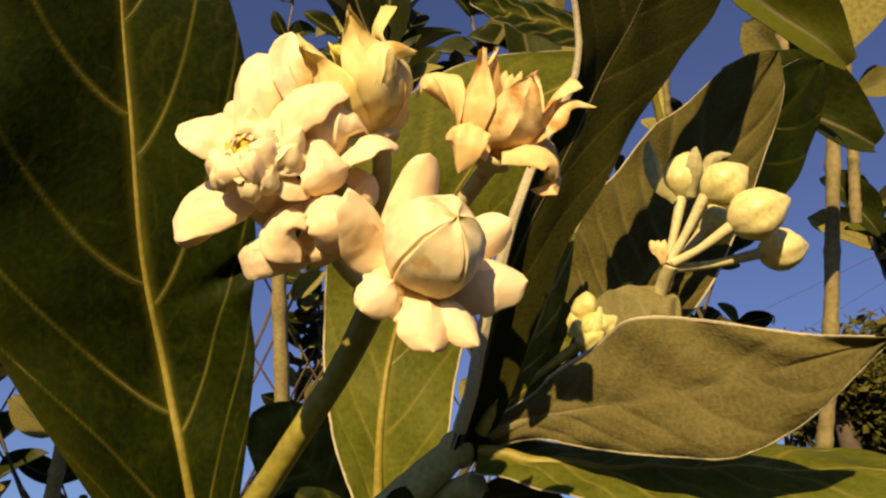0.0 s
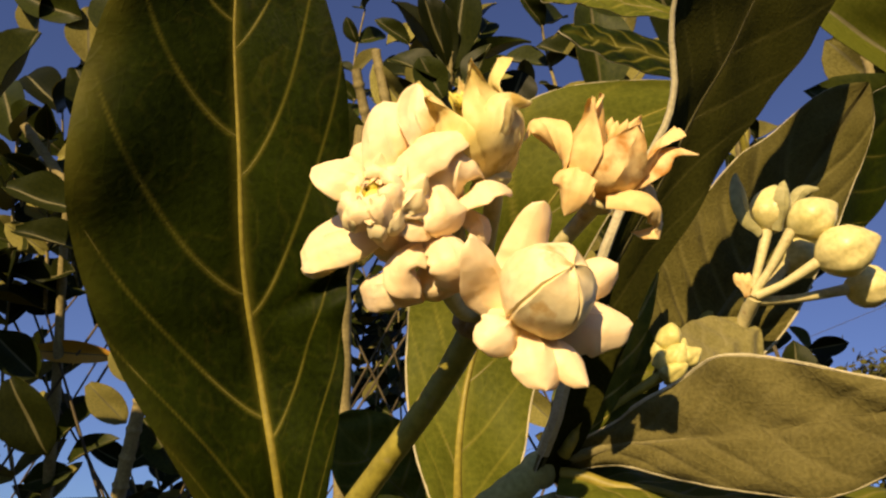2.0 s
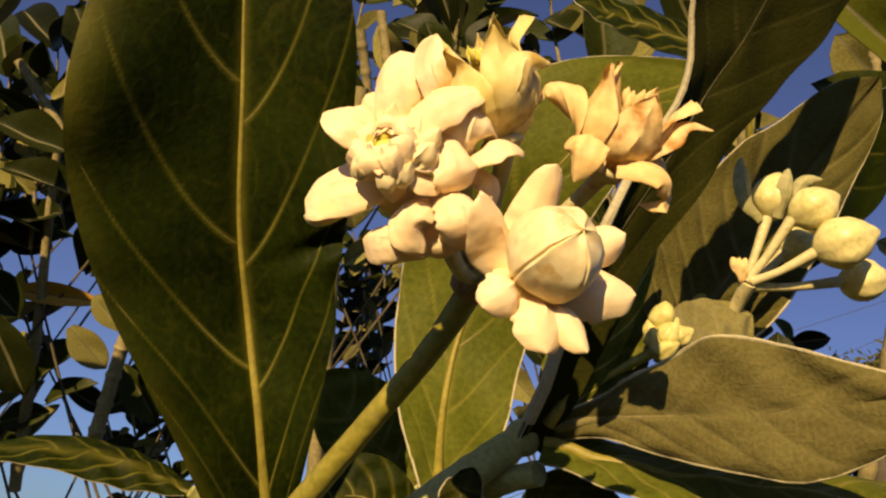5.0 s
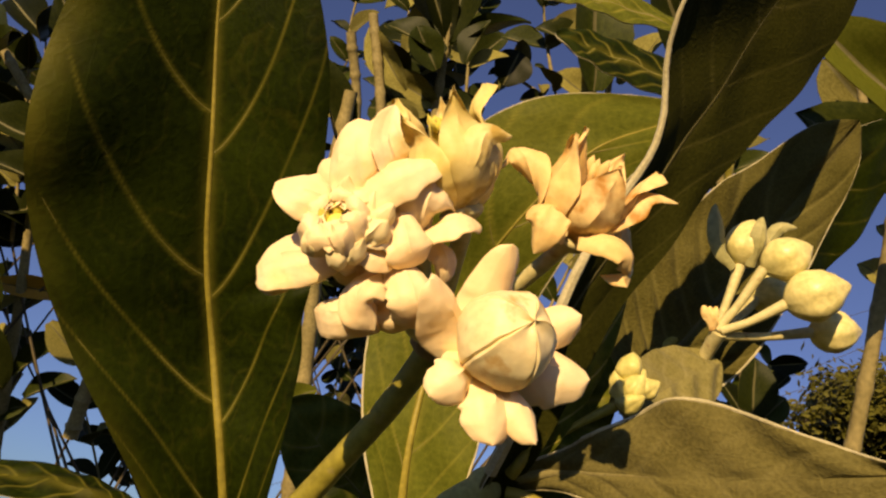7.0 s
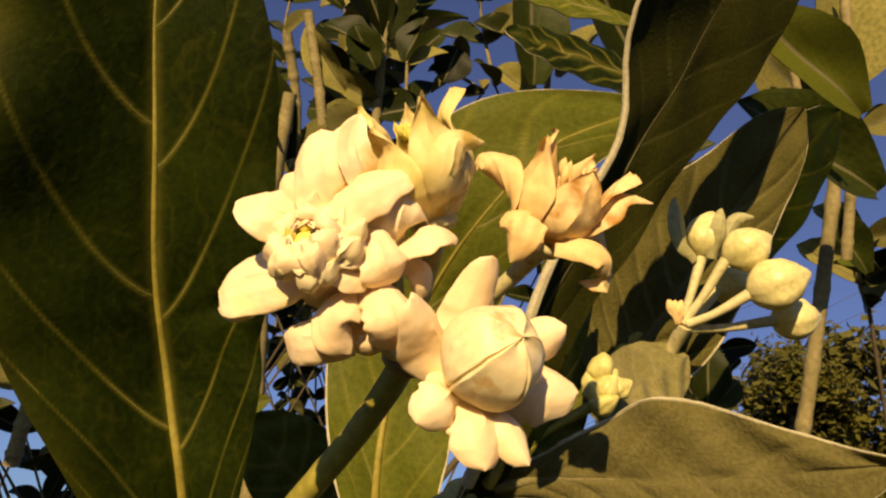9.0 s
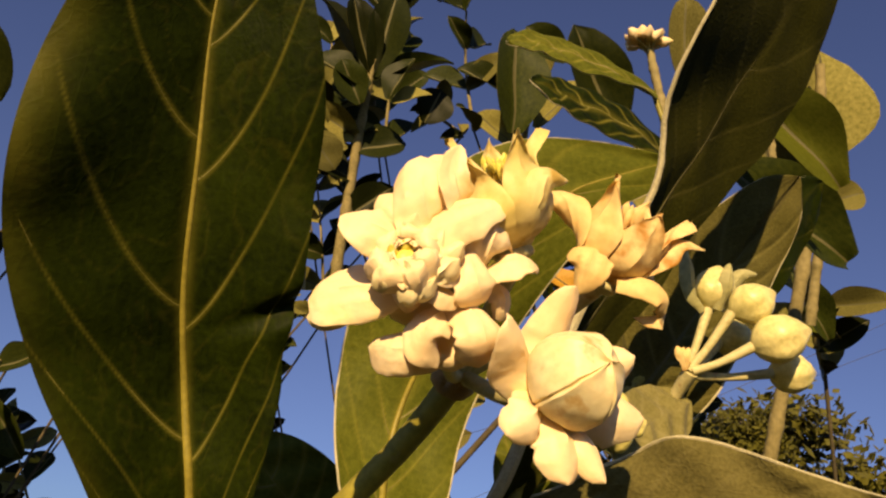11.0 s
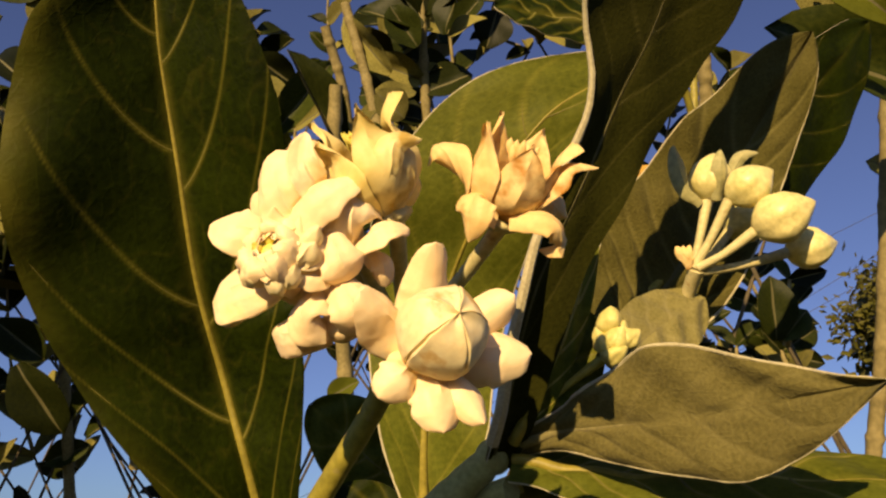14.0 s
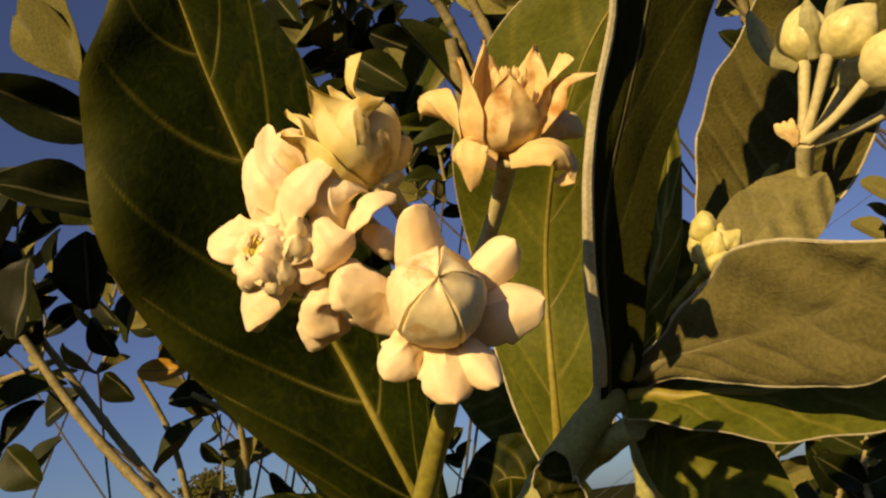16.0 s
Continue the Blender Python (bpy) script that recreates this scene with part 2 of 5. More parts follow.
def petal(pts, face, width, thick=0.0014, bulge=0.3, low=0.6, widest=0.5, blunt=0.9, mat=None, rough=0.0004, n=30, k=17, wave=0.10, roll=0.25, fold=0.05, seed=0.0, crumple=0.0):
    """A petal along pts, width wide, bulging towards face: a sheet with a thin curled margin, a crease, shallow grooves and an uneven edge."""
    c = spline(pts, n)
    t = tangents(c)
    s = np.linspace(0, 1, n)[:, None]
    s = s ** 0.85
    c = spline(pts, 4 * n)[np.minimum((s[:, 0] * (4 * n - 1)).astype(int), 4 * n - 1)]
    t = tangents(c)
    x = unit(np.cross(t, np.array(face, float)[None]))
    y = np.cross(x, t)
    u = np.sin(np.linspace(-0.5, 0.5, k) * math.pi)[None]
    ph = seed + 900.0 * pts[-1][0] + 700.0 * pts[-1][2]
    w = 0.5 * width * np.maximum(petal_outline(s, low, widest, blunt), 0.02)
    w = w * (1 + (0.09 * np.sin(ph + 3.1 * s * np.sign(u)) + 0.05 * np.sin(2 * ph + 9 * s * (1.5 + np.sign(u)))) * np.abs(u))
    lift = -bulge * w * u ** 2 - fold * w * np.sqrt(u ** 2 + 0.004)
    lift = lift - roll * w * np.abs(u) ** 5 * (0.6 + 0.6 * np.sin(ph + 2 * s + np.sign(u)))
    lift = lift + wave * w * np.sin(6 * s + ph + 1.5 * u) * np.abs(u) ** 2
    lift = lift + 0.10 * w * u * np.sin(ph * 1.7 + 2.5 * s)
    lift = lift + 0.030 * w * np.cos(4.2 * math.pi * u + 0.8 * np.sin(ph)) * np.sin(math.pi * s) + 0.05 * w * np.exp(-(u / 0.12) ** 2) * np.sin(math.pi * s ** 0.7)
    lift = lift - roll * 0.42 * width * s ** 4
    if crumple:
        lift = lift + crumple * w * (np.sin(9 * s + 4 * u + ph) * np.cos(7 * u - 3 * s + 2 * ph) + 0.5 * np.sin(17 * s - 9 * u + 3 * ph))
    h = 0.5 * thick * (1 - 0.8 * np.abs(u) ** 3) * np.minimum(1.0, np.maximum(outline(s, 0.95, 0.4, 0.9), 0.12))
    flat = c[:, None] + (w * u * (1 - 0.1 * abs(bulge)))[..., None] * x[:, None]
    front = flat + (lift + h)[..., None] * y[:, None]
    rear = flat + (lift - h)[..., None] * y[:, None]
    rings = np.concatenate([front, rear[:, ::-1]], axis=1)
    verts, faces = loft(rings)
    v = shaken(verts, rough, 150)
    return shaken(v, 0.00015, 600), faces, [mat or PETAL]


def ball(center, axis, radius, length, mat, seams=5, depth=0.06, tip=0.25, n=18, k=30, rough=0.0002):
    """A bud: an egg on its axis, with shallow seams and a blunt point."""
    axis = unit(axis)
    x = unit(np.cross(axis, (0.2, 0.3, 0.93)))
    y = np.cross(axis, x)
    s = np.linspace(0, 1, n)
    r = np.sin(math.pi * s ** 0.85) ** 0.75
    r = np.where(s > 0.7, r * (1 - tip * (s - 0.7) / 0.3), r)
    r[0], r[-1] = 0.12, 0.02
    a = np.linspace(0, 2 * math.pi, k, endpoint=False)
    groove = 1 - depth * np.abs(np.cos(a[None] * seams / 2 + 1.2 * s[:, None])) ** 14
    rings = (np.array(center) + ((s - 0.5) * length)[:, None] * axis)[:, None] + \
        (radius * r[:, None] * groove)[..., None] * (np.cos(a)[None, :, None] * x + np.sin(a)[None, :, None] * y)
    verts, faces = loft(rings)
    return shaken(shaken(verts, rough, 150), 0.5 * rough, 420), faces, [mat]


def leaf(name, label, mid, left, right, half, veins=6, top=None, below=None, rim=None, vein=None, cup=(0.0, 0.0), wave=0.0,
         low=0.35, widest=0.5, blunt=1.15, thick=0.0011, rib=0.0022, vein_r=0.0006, n=84, k=17, phase=0.0, run0=0.22, starts=None, notch=None, thin=None, edges=(0.0, 0.0), group="leaves", widths=None, bow=1.25, reach=0.96, lift=0.0003, quilt=0.0004, proud=0.0, tinge=0.8, fine=(150, 34), trough=0.0, margin=0.0, brim=0.0):
    """A broad leaf on its midrib; left and right are the ways to its edges, half their half widths. Parts: blade, midrib, side veins."""
    top, below, rim, vein = top or LEAF_TOP, below or LEAF_BELOW, rim or RIM, vein or VEIN
    c = spline(mid, n)
    t = tangents(c)
    s = np.linspace(0, 1, n)
    ways = []
    for d in (left, right):
        d = np.array(d, float)
        if d.ndim == 1:
            d = np.array([d, d])
        dd = d[0] + s[:, None] * (d[-1] - d[0])
        ways.append(unit(dd) if widths else unit(dd - (dd * t).sum(1)[:, None] * t))
    normal = unit(np.cross(ways[1], t) - np.cross(ways[0], t))
    length = np.linalg.norm(np.diff(c, axis=0), axis=1).sum()
    shape = outline(s, low, widest, blunt)
    if widths:
        half = (max(widths[0]), max(widths[1]))
        wide = [spline(np.array(v)[:, None], n)[:, 0] for v in widths]

    begins = [[starts[side][i] if starts else 0.06 + 0.78 * (i + 0.25 * side) / veins for i in range(veins)] for side in (0, 1)]

    def at(si, u, off=0.0):
        """The place at share si of the length and u, -1 to 1, across it."""
        f = si * (len(c) - 1)
        i = min(int(f), len(c) - 2)
        g = f - i
        j = 0 if u < 0 else 1
        lerp = lambda q: q[i] * (1 - g) + q[i + 1] * g
        w = max(float(lerp(wide[j])), 0.0004) if widths else half[j] * max(float(lerp(shape)), 0.012)
        if notch and j == notch[0]:
            w *= 1 - notch[2] * math.exp(-((si - notch[1]) / notch[3]) ** 2)
        au = abs(u)
        nm = unit(lerp(normal))
        pucker = 0.11 * notch[2] * math.exp(-((si - notch[1] - 0.045) / (0.4 * notch[3])) ** 2) * au ** 1.5 if notch and j == notch[0] else 0.0
        p = lerp(c) + au * w * lerp(ways[j])
        lift = cup[j] * w * au * au + wave * math.sin(9 * si * math.pi + phase + 2.1 * j) * au ** 2.5 + 0.0006 * math.sin(30 * si + 5 * au)
        lift += 0.0045 * float(noise.noise(Vector(p * 30.0))) * au + trough * math.exp(-(si / 0.16) ** 2) * au * au + brim * w * (au ** 2 - au ** 6)
        near = min(abs(si - b - run0 * (1 - 0.35 * b) * (au / 0.95) ** bow) for b in begins[j])
        lift += quilt * (1 - math.exp(-(near / 0.026) ** 2)) * min(1.0, au / 0.12) * (1 - au ** 4) * (0.7 + 0.5 * float(noise.noise(Vector(p * 75.0))))
        return p + (lift + off - pucker) * nm

    def pigment(si, u):
        """How much of a vein's pale tone the blade has there: side veins, their forks, the glow along the midrib and a
        left margin lightened as if sunlit.
        """
        j = 0 if u < 0 else 1
        au = abs(u)
        w = max(half[j], 0.004)
        gap = [abs(si - b - run0 * (1 - 0.35 * b) * (au / 0.95) ** bow) * length for b in begins[j]]
        v = max(math.exp(-(g / 0.0011) ** 2) for g in gap) * (1 - 0.55 * au)
        p = Vector((si * length * 55, u * w * 55, 3.0 * j))
        fork = abs(float(noise.noise(p)) + 0.4 * float(noise.noise(p * 2.3)))
        v = max(v, 0.13 * math.exp(-(fork / 0.035) ** 2) * (1 - 0.5 * au))
        v = max(v, (0.75 - 0.5 * si) * math.exp(-(au * w / 0.0028) ** 2))
        # Left half only: thin yellowed edge, made paler still as if sunlit.
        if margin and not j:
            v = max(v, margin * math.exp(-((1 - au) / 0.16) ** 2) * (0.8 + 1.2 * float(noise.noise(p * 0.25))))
        return tinge * max(v, 0.0) * (0.75 + 0.5 * float(noise.noise(p * 1.7)))

    n, k = fine or (n, k)
    s = np.linspace(0, 1, n)
    us = np.linspace(-1, 1, 2 * k - 1)
    us = np.sign(us) * np.abs(us) ** 0.85
    verts, uvs, pale = [], [], []
    for side in (0.5, -0.5):
        for si in s:
            for u in us:
                edge = 1 - 0.5 * abs(u) ** 6
                verts.append(at(si, u, side * thick * edge))
                uvs.append((u * max(half) * 1.2, si * length))
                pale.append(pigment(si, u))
    m = len(us)
    N = n * m
    faces, slots = [], []
    for i in range(n - 1):
        for j in range(m - 1):
            a = i * m + j
            faces.append((a, a + 1, a + m + 1, a + m)); slots.append(0)
            faces.append((N + a, N + a + m, N + a + m + 1, N + a + 1)); slots.append(1)
    loop = [j for j in range(m)] + [i * m + m - 1 for i in range(1, n)] + [(n - 1) * m + j for j in range(m - 2, -1, -1)] + [i * m for i in range(n - 2, 0, -1)]
    for a, b in zip(loop, loop[1:] + loop[:1]):
        faces.append((b, a, N + a, N + b)); slots.append(2)
    thing = root(name, mid[0], label, "leaf", group)
    blade = part("blade", (verts, faces, [top, below, rim], slots, uvs, pale), thing)
    part("midrib", tube([at(x, 0.0, lift) for x in np.linspace(0, 0.97, 24)], [rib, rib * 0.58, rib * 0.28, rib * 0.12], vein, 60, 10), blade, "pale raised midrib")
    for side, r in zip((-1, 1), edges):
        if r:
            part("rolled_edge", tube([at(x, side * 1.0) for x in np.linspace(0.02, 0.98, 30)], [r * 3.2, r * 1.9, r * 0.8, r * 0.6, r * 0.4] if trough else [r * 0.8, r, r * 0.8, r * 0.4], rim, 60, 7, 0.0002), blade, "pale felted edge")
    for side in (-1, 1):
        for i in range(veins):
            s0 = begins[side > 0][i]
            run = run0 * (1 - 0.35 * s0)
            path = [at(min(s0 + run * (u ** bow), 0.985), side * u * 0.95, 0.30 * thick + proud) for u in np.linspace(0, reach, 14)]
            part("side_vein", tube(path, [vein_r * 1.25, vein_r * 0.8, vein_r * 0.4], thin or vein, 28, 6), blade)
    return thing


# ---- ground and distance ----
def sheet():
    size, n = 3000.0, 25
    g = np.sign(np.linspace(-1, 1, n)) * np.abs(np.linspace(-1, 1, n)) ** 3 * size
    verts = [(x, y, 0.03 * math.sin(x * 0.7) * math.cos(y * 0.5) if max(abs(x), abs(y)) < 40 else 0.0) for y in g for x in g]
    faces = [(i * n + j, i * n + j + 1, (i + 1) * n + j + 1, (i + 1) * n + j) for i in range(n - 1) for j in range(n - 1)]
    ob = new("ground", mesh_of("ground", verts, faces, [SOIL]))
    tagged(ob, "dark weedy soil under the shrubs", "ground", kind="structure")


sheet()

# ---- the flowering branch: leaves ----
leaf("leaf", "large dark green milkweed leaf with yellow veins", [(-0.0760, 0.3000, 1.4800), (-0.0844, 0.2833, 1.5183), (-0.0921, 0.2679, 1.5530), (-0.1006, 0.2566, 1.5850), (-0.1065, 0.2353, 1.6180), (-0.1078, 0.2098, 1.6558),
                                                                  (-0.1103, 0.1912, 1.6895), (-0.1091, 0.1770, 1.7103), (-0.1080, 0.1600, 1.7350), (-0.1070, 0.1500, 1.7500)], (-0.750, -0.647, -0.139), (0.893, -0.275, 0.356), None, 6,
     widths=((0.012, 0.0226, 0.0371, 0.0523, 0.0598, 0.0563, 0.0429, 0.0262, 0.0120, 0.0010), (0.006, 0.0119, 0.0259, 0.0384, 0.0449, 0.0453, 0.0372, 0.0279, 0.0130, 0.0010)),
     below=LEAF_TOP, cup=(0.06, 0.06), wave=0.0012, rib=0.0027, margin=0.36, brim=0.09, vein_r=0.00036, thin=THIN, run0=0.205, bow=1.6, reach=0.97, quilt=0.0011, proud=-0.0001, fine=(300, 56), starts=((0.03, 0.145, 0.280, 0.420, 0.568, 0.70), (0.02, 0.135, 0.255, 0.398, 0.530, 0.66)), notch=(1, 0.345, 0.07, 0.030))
leaf("leaf", "upright felted leaf toned dark as in shade, with pale rolled edge", [(0.0042, 0.2310, 1.5500), (0.0207, 0.1952, 1.5965), (0.0461, 0.1820, 1.6461), (0.0628, 0.1767, 1.6787), (0.0830, 0.1691, 1.7182), (0.1040, 0.1600, 1.7600), (0.1200, 0.1550, 1.7900)],
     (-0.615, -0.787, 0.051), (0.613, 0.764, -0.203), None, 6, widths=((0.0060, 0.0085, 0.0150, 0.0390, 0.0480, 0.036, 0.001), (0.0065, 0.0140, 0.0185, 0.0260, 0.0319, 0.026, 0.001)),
     top=LEAF_SHADED, vein=VEIN_SHADED, thin=VEIN_SHADED, cup=(0.1, 0.1), rib=0.0009, vein_r=0.0003, lift=0.0003, proud=-0.0001, edges=(0.0007, 0.0), trough=0.0065)
leaf("leaf", "grey felted leaf underside with wavy pale edge", [(0.0120, 0.2320, 1.5535), (0.0261, 0.2178, 1.5560), (0.0401, 0.2036, 1.5550), (0.0542, 0.1893, 1.5543), (0.0682, 0.1751, 1.5540), (0.0823, 0.1609, 1.5545), (0.0950, 0.1481, 1.5552)],
     (-0.19, -0.18, 0.97), (0.17, 0.17, -0.97), None, 5, widths=((0.0030, 0.0062, 0.0137, 0.0205, 0.0153, 0.0064, 0.0004), (0.0032, 0.0056, 0.0106, 0.0146, 0.0172, 0.0108, 0.0004)),
     top=LEAF_BELOW, vein=VEIN_PALE, thin=LEAF_PALE, vein_r=0.00035, wave=0.0010, rib=0.0018, lift=-0.0003, proud=-0.0003, quilt=0.0009, brim=0.12, edges=(0.0007, 0.0005))
leaf("leaf", "fresh green leaf lying level, sunlit from above", [(0.0111, 0.2303, 1.5488), (0.0451, 0.2213, 1.5425), (0.0803, 0.2104, 1.5400), (0.1244, 0.1968, 1.5363)],
     (0.1, 0.85, 0.45), (-0.02, -0.76, -0.65), (0.030, 0.019), 6, top=LEAF_FRESH, below=LEAF_FRESH, low=0.35, widest=0.55, thin=THIN, vein_r=0.0005)
leaf("leaf", "short green leaf with a sunlit upper edge", [(0.0619, 0.2671, 1.5756), (0.0864, 0.2786, 1.5839), (0.1272, 0.3028, 1.5713)], (0.0, 0.3, 0.9), (0.0, -0.2, -0.9), (0.008, 0.014), 4, top=LEAF_FRESH, below=LEAF_FRESH)
leaf("leaf", "broad green leaf standing behind the flowers", [(-0.0215, 0.2540, 1.5270), (-0.0230, 0.2661, 1.5443), (-0.0246, 0.2829, 1.5699), (-0.0216, 0.2855, 1.6002), (-0.0113, 0.2726, 1.6302), (0.0059, 0.2507, 1.6560), (0.0318, 0.2372, 1.6849), (0.0604, 0.2403, 1.7036), (0.0800, 0.2420, 1.7150)],
     (-0.928, -0.115, 0.355), (0.973, 0.102, -0.205), None, 6, widths=((0.004, 0.0132, 0.0218, 0.0293, 0.0382, 0.0418, 0.0367, 0.0240, 0.001), (0.006, 0.0185, 0.0258, 0.0275, 0.0270, 0.0243, 0.0194, 0.0139, 0.001)),
     top=LEAF_FRESH, below=LEAF_FRESH, thin=THIN, vein_r=0.0005, proud=-0.0002, edges=(0.0005, 0.0005))
leaf("leaf", "small pale felted leaf beside the buds", [(0.0430, 0.2200, 1.5770), (0.0630, 0.2350, 1.5925), (0.0845, 0.2465, 1.6075)], (-0.35, 0.15, 0.9), (0.35, -0.05, -0.9), (0.0135, 0.0130), 4, top=LEAF_PALE, quilt=0.0003, vein=VEIN_PALE, thin=LEAF_PALE, vein_r=0.0003, rib=0.0007, proud=-0.0002, widest=0.55, blunt=0.95)

# ---- stems ----
stem = root("plant_stem", (-0.0300, 0.2464, 1.4783), "grey-green felted milkweed stem with leaf joints", "stem")
NODE_AT = (0.0050, 0.2350, 1.5515)
FOOT = np.array((-0.0548, 0.2557, 1.4979))
part("stalk", tube([FOOT, (-0.0180, 0.2378, 1.5319), NODE_AT], [0.0064, 0.0060, 0.0050], STEM, 40, 14, 0.0004), stem)
part("lower_stalk", tube([(-0.14, 0.50, 0.0), tuple(FOOT + (-0.03, 0.08, -0.45)), tuple(FOOT)], [0.013, 0.010, 0.0064], STEM, 40, 12, 0.0006), stem)
part("side_shoot", tube([(-0.14, 0.52, 0.0), (-0.13, 0.46, 0.9), (-0.0171, 0.3879, 1.5058), (-0.0370, 0.3570, 1.5475)], [0.012, 0.009, 0.005, 0.003], STEM, 50, 10, 0.0006), stem)
part("side_shoot", tube([(-0.24, 0.52, 0.0), (-0.20, 0.44, 0.9), (-0.1026, 0.3342, 1.4879), (-0.1234, 0.3025, 1.5269)], [0.012, 0.009, 0.005, 0.003], STEM, 50, 10, 0.0006), stem)
for foot, mid, end, r in (((-0.0640, 0.2740, 1.4300), (-0.0720, 0.2950, 1.4500), (-0.0760, 0.3000, 1.4820), 0.0030), ((-0.0180, 0.2400, 1.5190), (-0.0205, 0.2480, 1.5190), (-0.0215, 0.2540, 1.5280), 0.0024),
                          (NODE_AT, (0.0270, 0.2450, 1.5700), (0.0520, 0.2570, 1.5955), 0.0022), ((0.0270, 0.2330, 1.5740), (0.0550, 0.2550, 1.6030), (0.0811, 0.2720, 1.6296), 0.0022), (NODE_AT, (0.0180, 0.2360, 1.5560), (0.0335, 0.2420, 1.5602), 0.0024)):
    part("leaf_stalk", tube([foot, mid, end], [r, r, r * 0.8], STALK, 20, 8, 0.0002), stem)
part("side_stalk", tube([(-0.0500, 0.2700, 1.5050), (-0.0206, 0.2555, 1.5281), (-0.0020, 0.2511, 1.5373), (0.0110, 0.2430, 1.5425)], [0.0052, 0.0046, 0.0042, 0.0036], STEM, 30, 12, 0.0004), stem)
part("joint", ball(NODE_AT, (0.6, -0.1, 0.6), 0.0062, 0.016, STEM, 3), stem)

ped = root("flower_stalk", (-0.0500, 0.2054, 1.4819), "olive green flower stalk with brown scarred head", "flower stalk")
part("stalk", tube([(-0.0627, 0.2196, 1.5168), (-0.0431, 0.1993, 1.5395), (-0.0253, 0.1808, 1.5603), (-0.0160, 0.1683, 1.5741)], [0.0038, 0.0034, 0.0033, 0.0036], STALK, 30, 14, 0.0002), ped)
part("head", ball((-0.0155, 0.1668, 1.5752), (0.5, -0.2, 0.8), 0.0062, 0.012, NODE, 7, 0.2, rough=0.0012), ped, "brown scarred head of the stalk")
HEAD = (-0.0148, 0.1656, 1.5754)


# ---- flowers ----
def crown_flower():
    f = root("crown_flower", (-0.0030, 0.1189, 1.5612), "creamy white crown flower with a closed five-sided dome", "flower", "crown flowers")
    axis = unit((0.42, -0.88, 0.15))
    center = np.array((-0.0009, 0.1128, 1.5596))
    x = unit(np.cross(axis, (0, 0, 1)))
    y = np.cross(x, axis)
    foot = center - 0.0035 * axis
    for tip, width in (((-0.0009, 0.1099, 1.5769), 0.0098), ((0.0133, 0.1189, 1.5687), 0.0088), ((0.0166, 0.1210, 1.5576), 0.0112), ((0.0067, 0.1158, 1.5430), 0.0076),
                       ((-0.0005, 0.1135, 1.5414), 0.0108), ((-0.0124, 0.1110, 1.5473), 0.0090), ((-0.0142, 0.1041, 1.5659), 0.0095)):
        tip = np.array(tip)
        out = tip - foot
        out -= (out @ axis) * axis
        away = unit(out)
        a = center + 0.0070 * away - 0.0062 * axis
        mid = center + 0.0108 * away - 0.0036 * axis
        mid = 0.7 * mid + 0.3 * (0.5 * (a + tip) + 0.0010 * axis)
        part("petal", petal([foot - 0.004 * axis, a, mid, tip - 0.0004 * axis], axis, width * 1.06, 0.0020, 0.42, 0.88, 0.48, 0.58, rough=0.0005, roll=0.25, wave=0.06, fold=0.0), f)
    turn0 = math.radians(-4)
    for i in range(5):
        n, k, R = 22, 41, 0.0093
        verts = []
        for layer in (0.0, -0.0009):
            for a in np.linspace(0.005, 1, n):
                th = a * math.radians(116)
                for b in np.linspace(-0.5, 0.5, k):
                    ph = turn0 + (i + b) * math.tau / 5
                    flat = math.cos(math.pi / 5) / math.cos(b * math.tau / 5)
                    r = R * (0.68 + 0.32 * flat) + layer
                    r *= 1.0 + 0.034 * math.exp(-((0.5 - abs(b)) * a / 0.055) ** 2) * min(1.0, 3 * a) * (1.2 - a) - 0.035 * math.exp(-(a / 0.28) ** 2) * math.cos(b * math.tau / 2) - 0.075 * math.exp(-((0.5 - abs(b)) / 0.030) ** 2) * min(1.0, 5 * a)
                    r *= 1.0 + 0.02 * math.exp(-(a / 0.06) ** 2)
                    verts.append(center + r * (math.cos(th) * axis + math.sin(th) * (math.cos(ph) * x + math.sin(ph) * y)))
        m = n * k
        faces = []
        for p in range(n - 1):
            for q in range(k - 1):
                v = p * k + q
                faces += [(v, v + 1, v + k + 1, v + k), (m + v, m + v + k, m + v + k + 1, m + v + 1)]
        for p in range(n - 1):
            for q in (0, k - 1):
                v = p * k + q
                faces.append((v, v + k, m + v + k, m + v) if q == 0 else (v + k, v, m + v, m + v + k))
        part("crown_lobe", (shaken(shaken(np.array(verts), 0.0005, 150), 0.0002, 420), faces, [DOME]), f, "smooth closed lobe of the dome")
    part("core", ball(center - 0.001 * axis, axis, 0.0080, 0.0160, CROWN, 5, 0.02), f)
    part("pedicel", tube([HEAD, (np.array(HEAD) + foot) / 2 + (0.002, 0, -0.004), foot - 0.004 * axis, foot], [0.0020, 0.0019, 0.0024, 0.005], PEDICEL, 20), f, "pale green pedicel")


crown_flower()


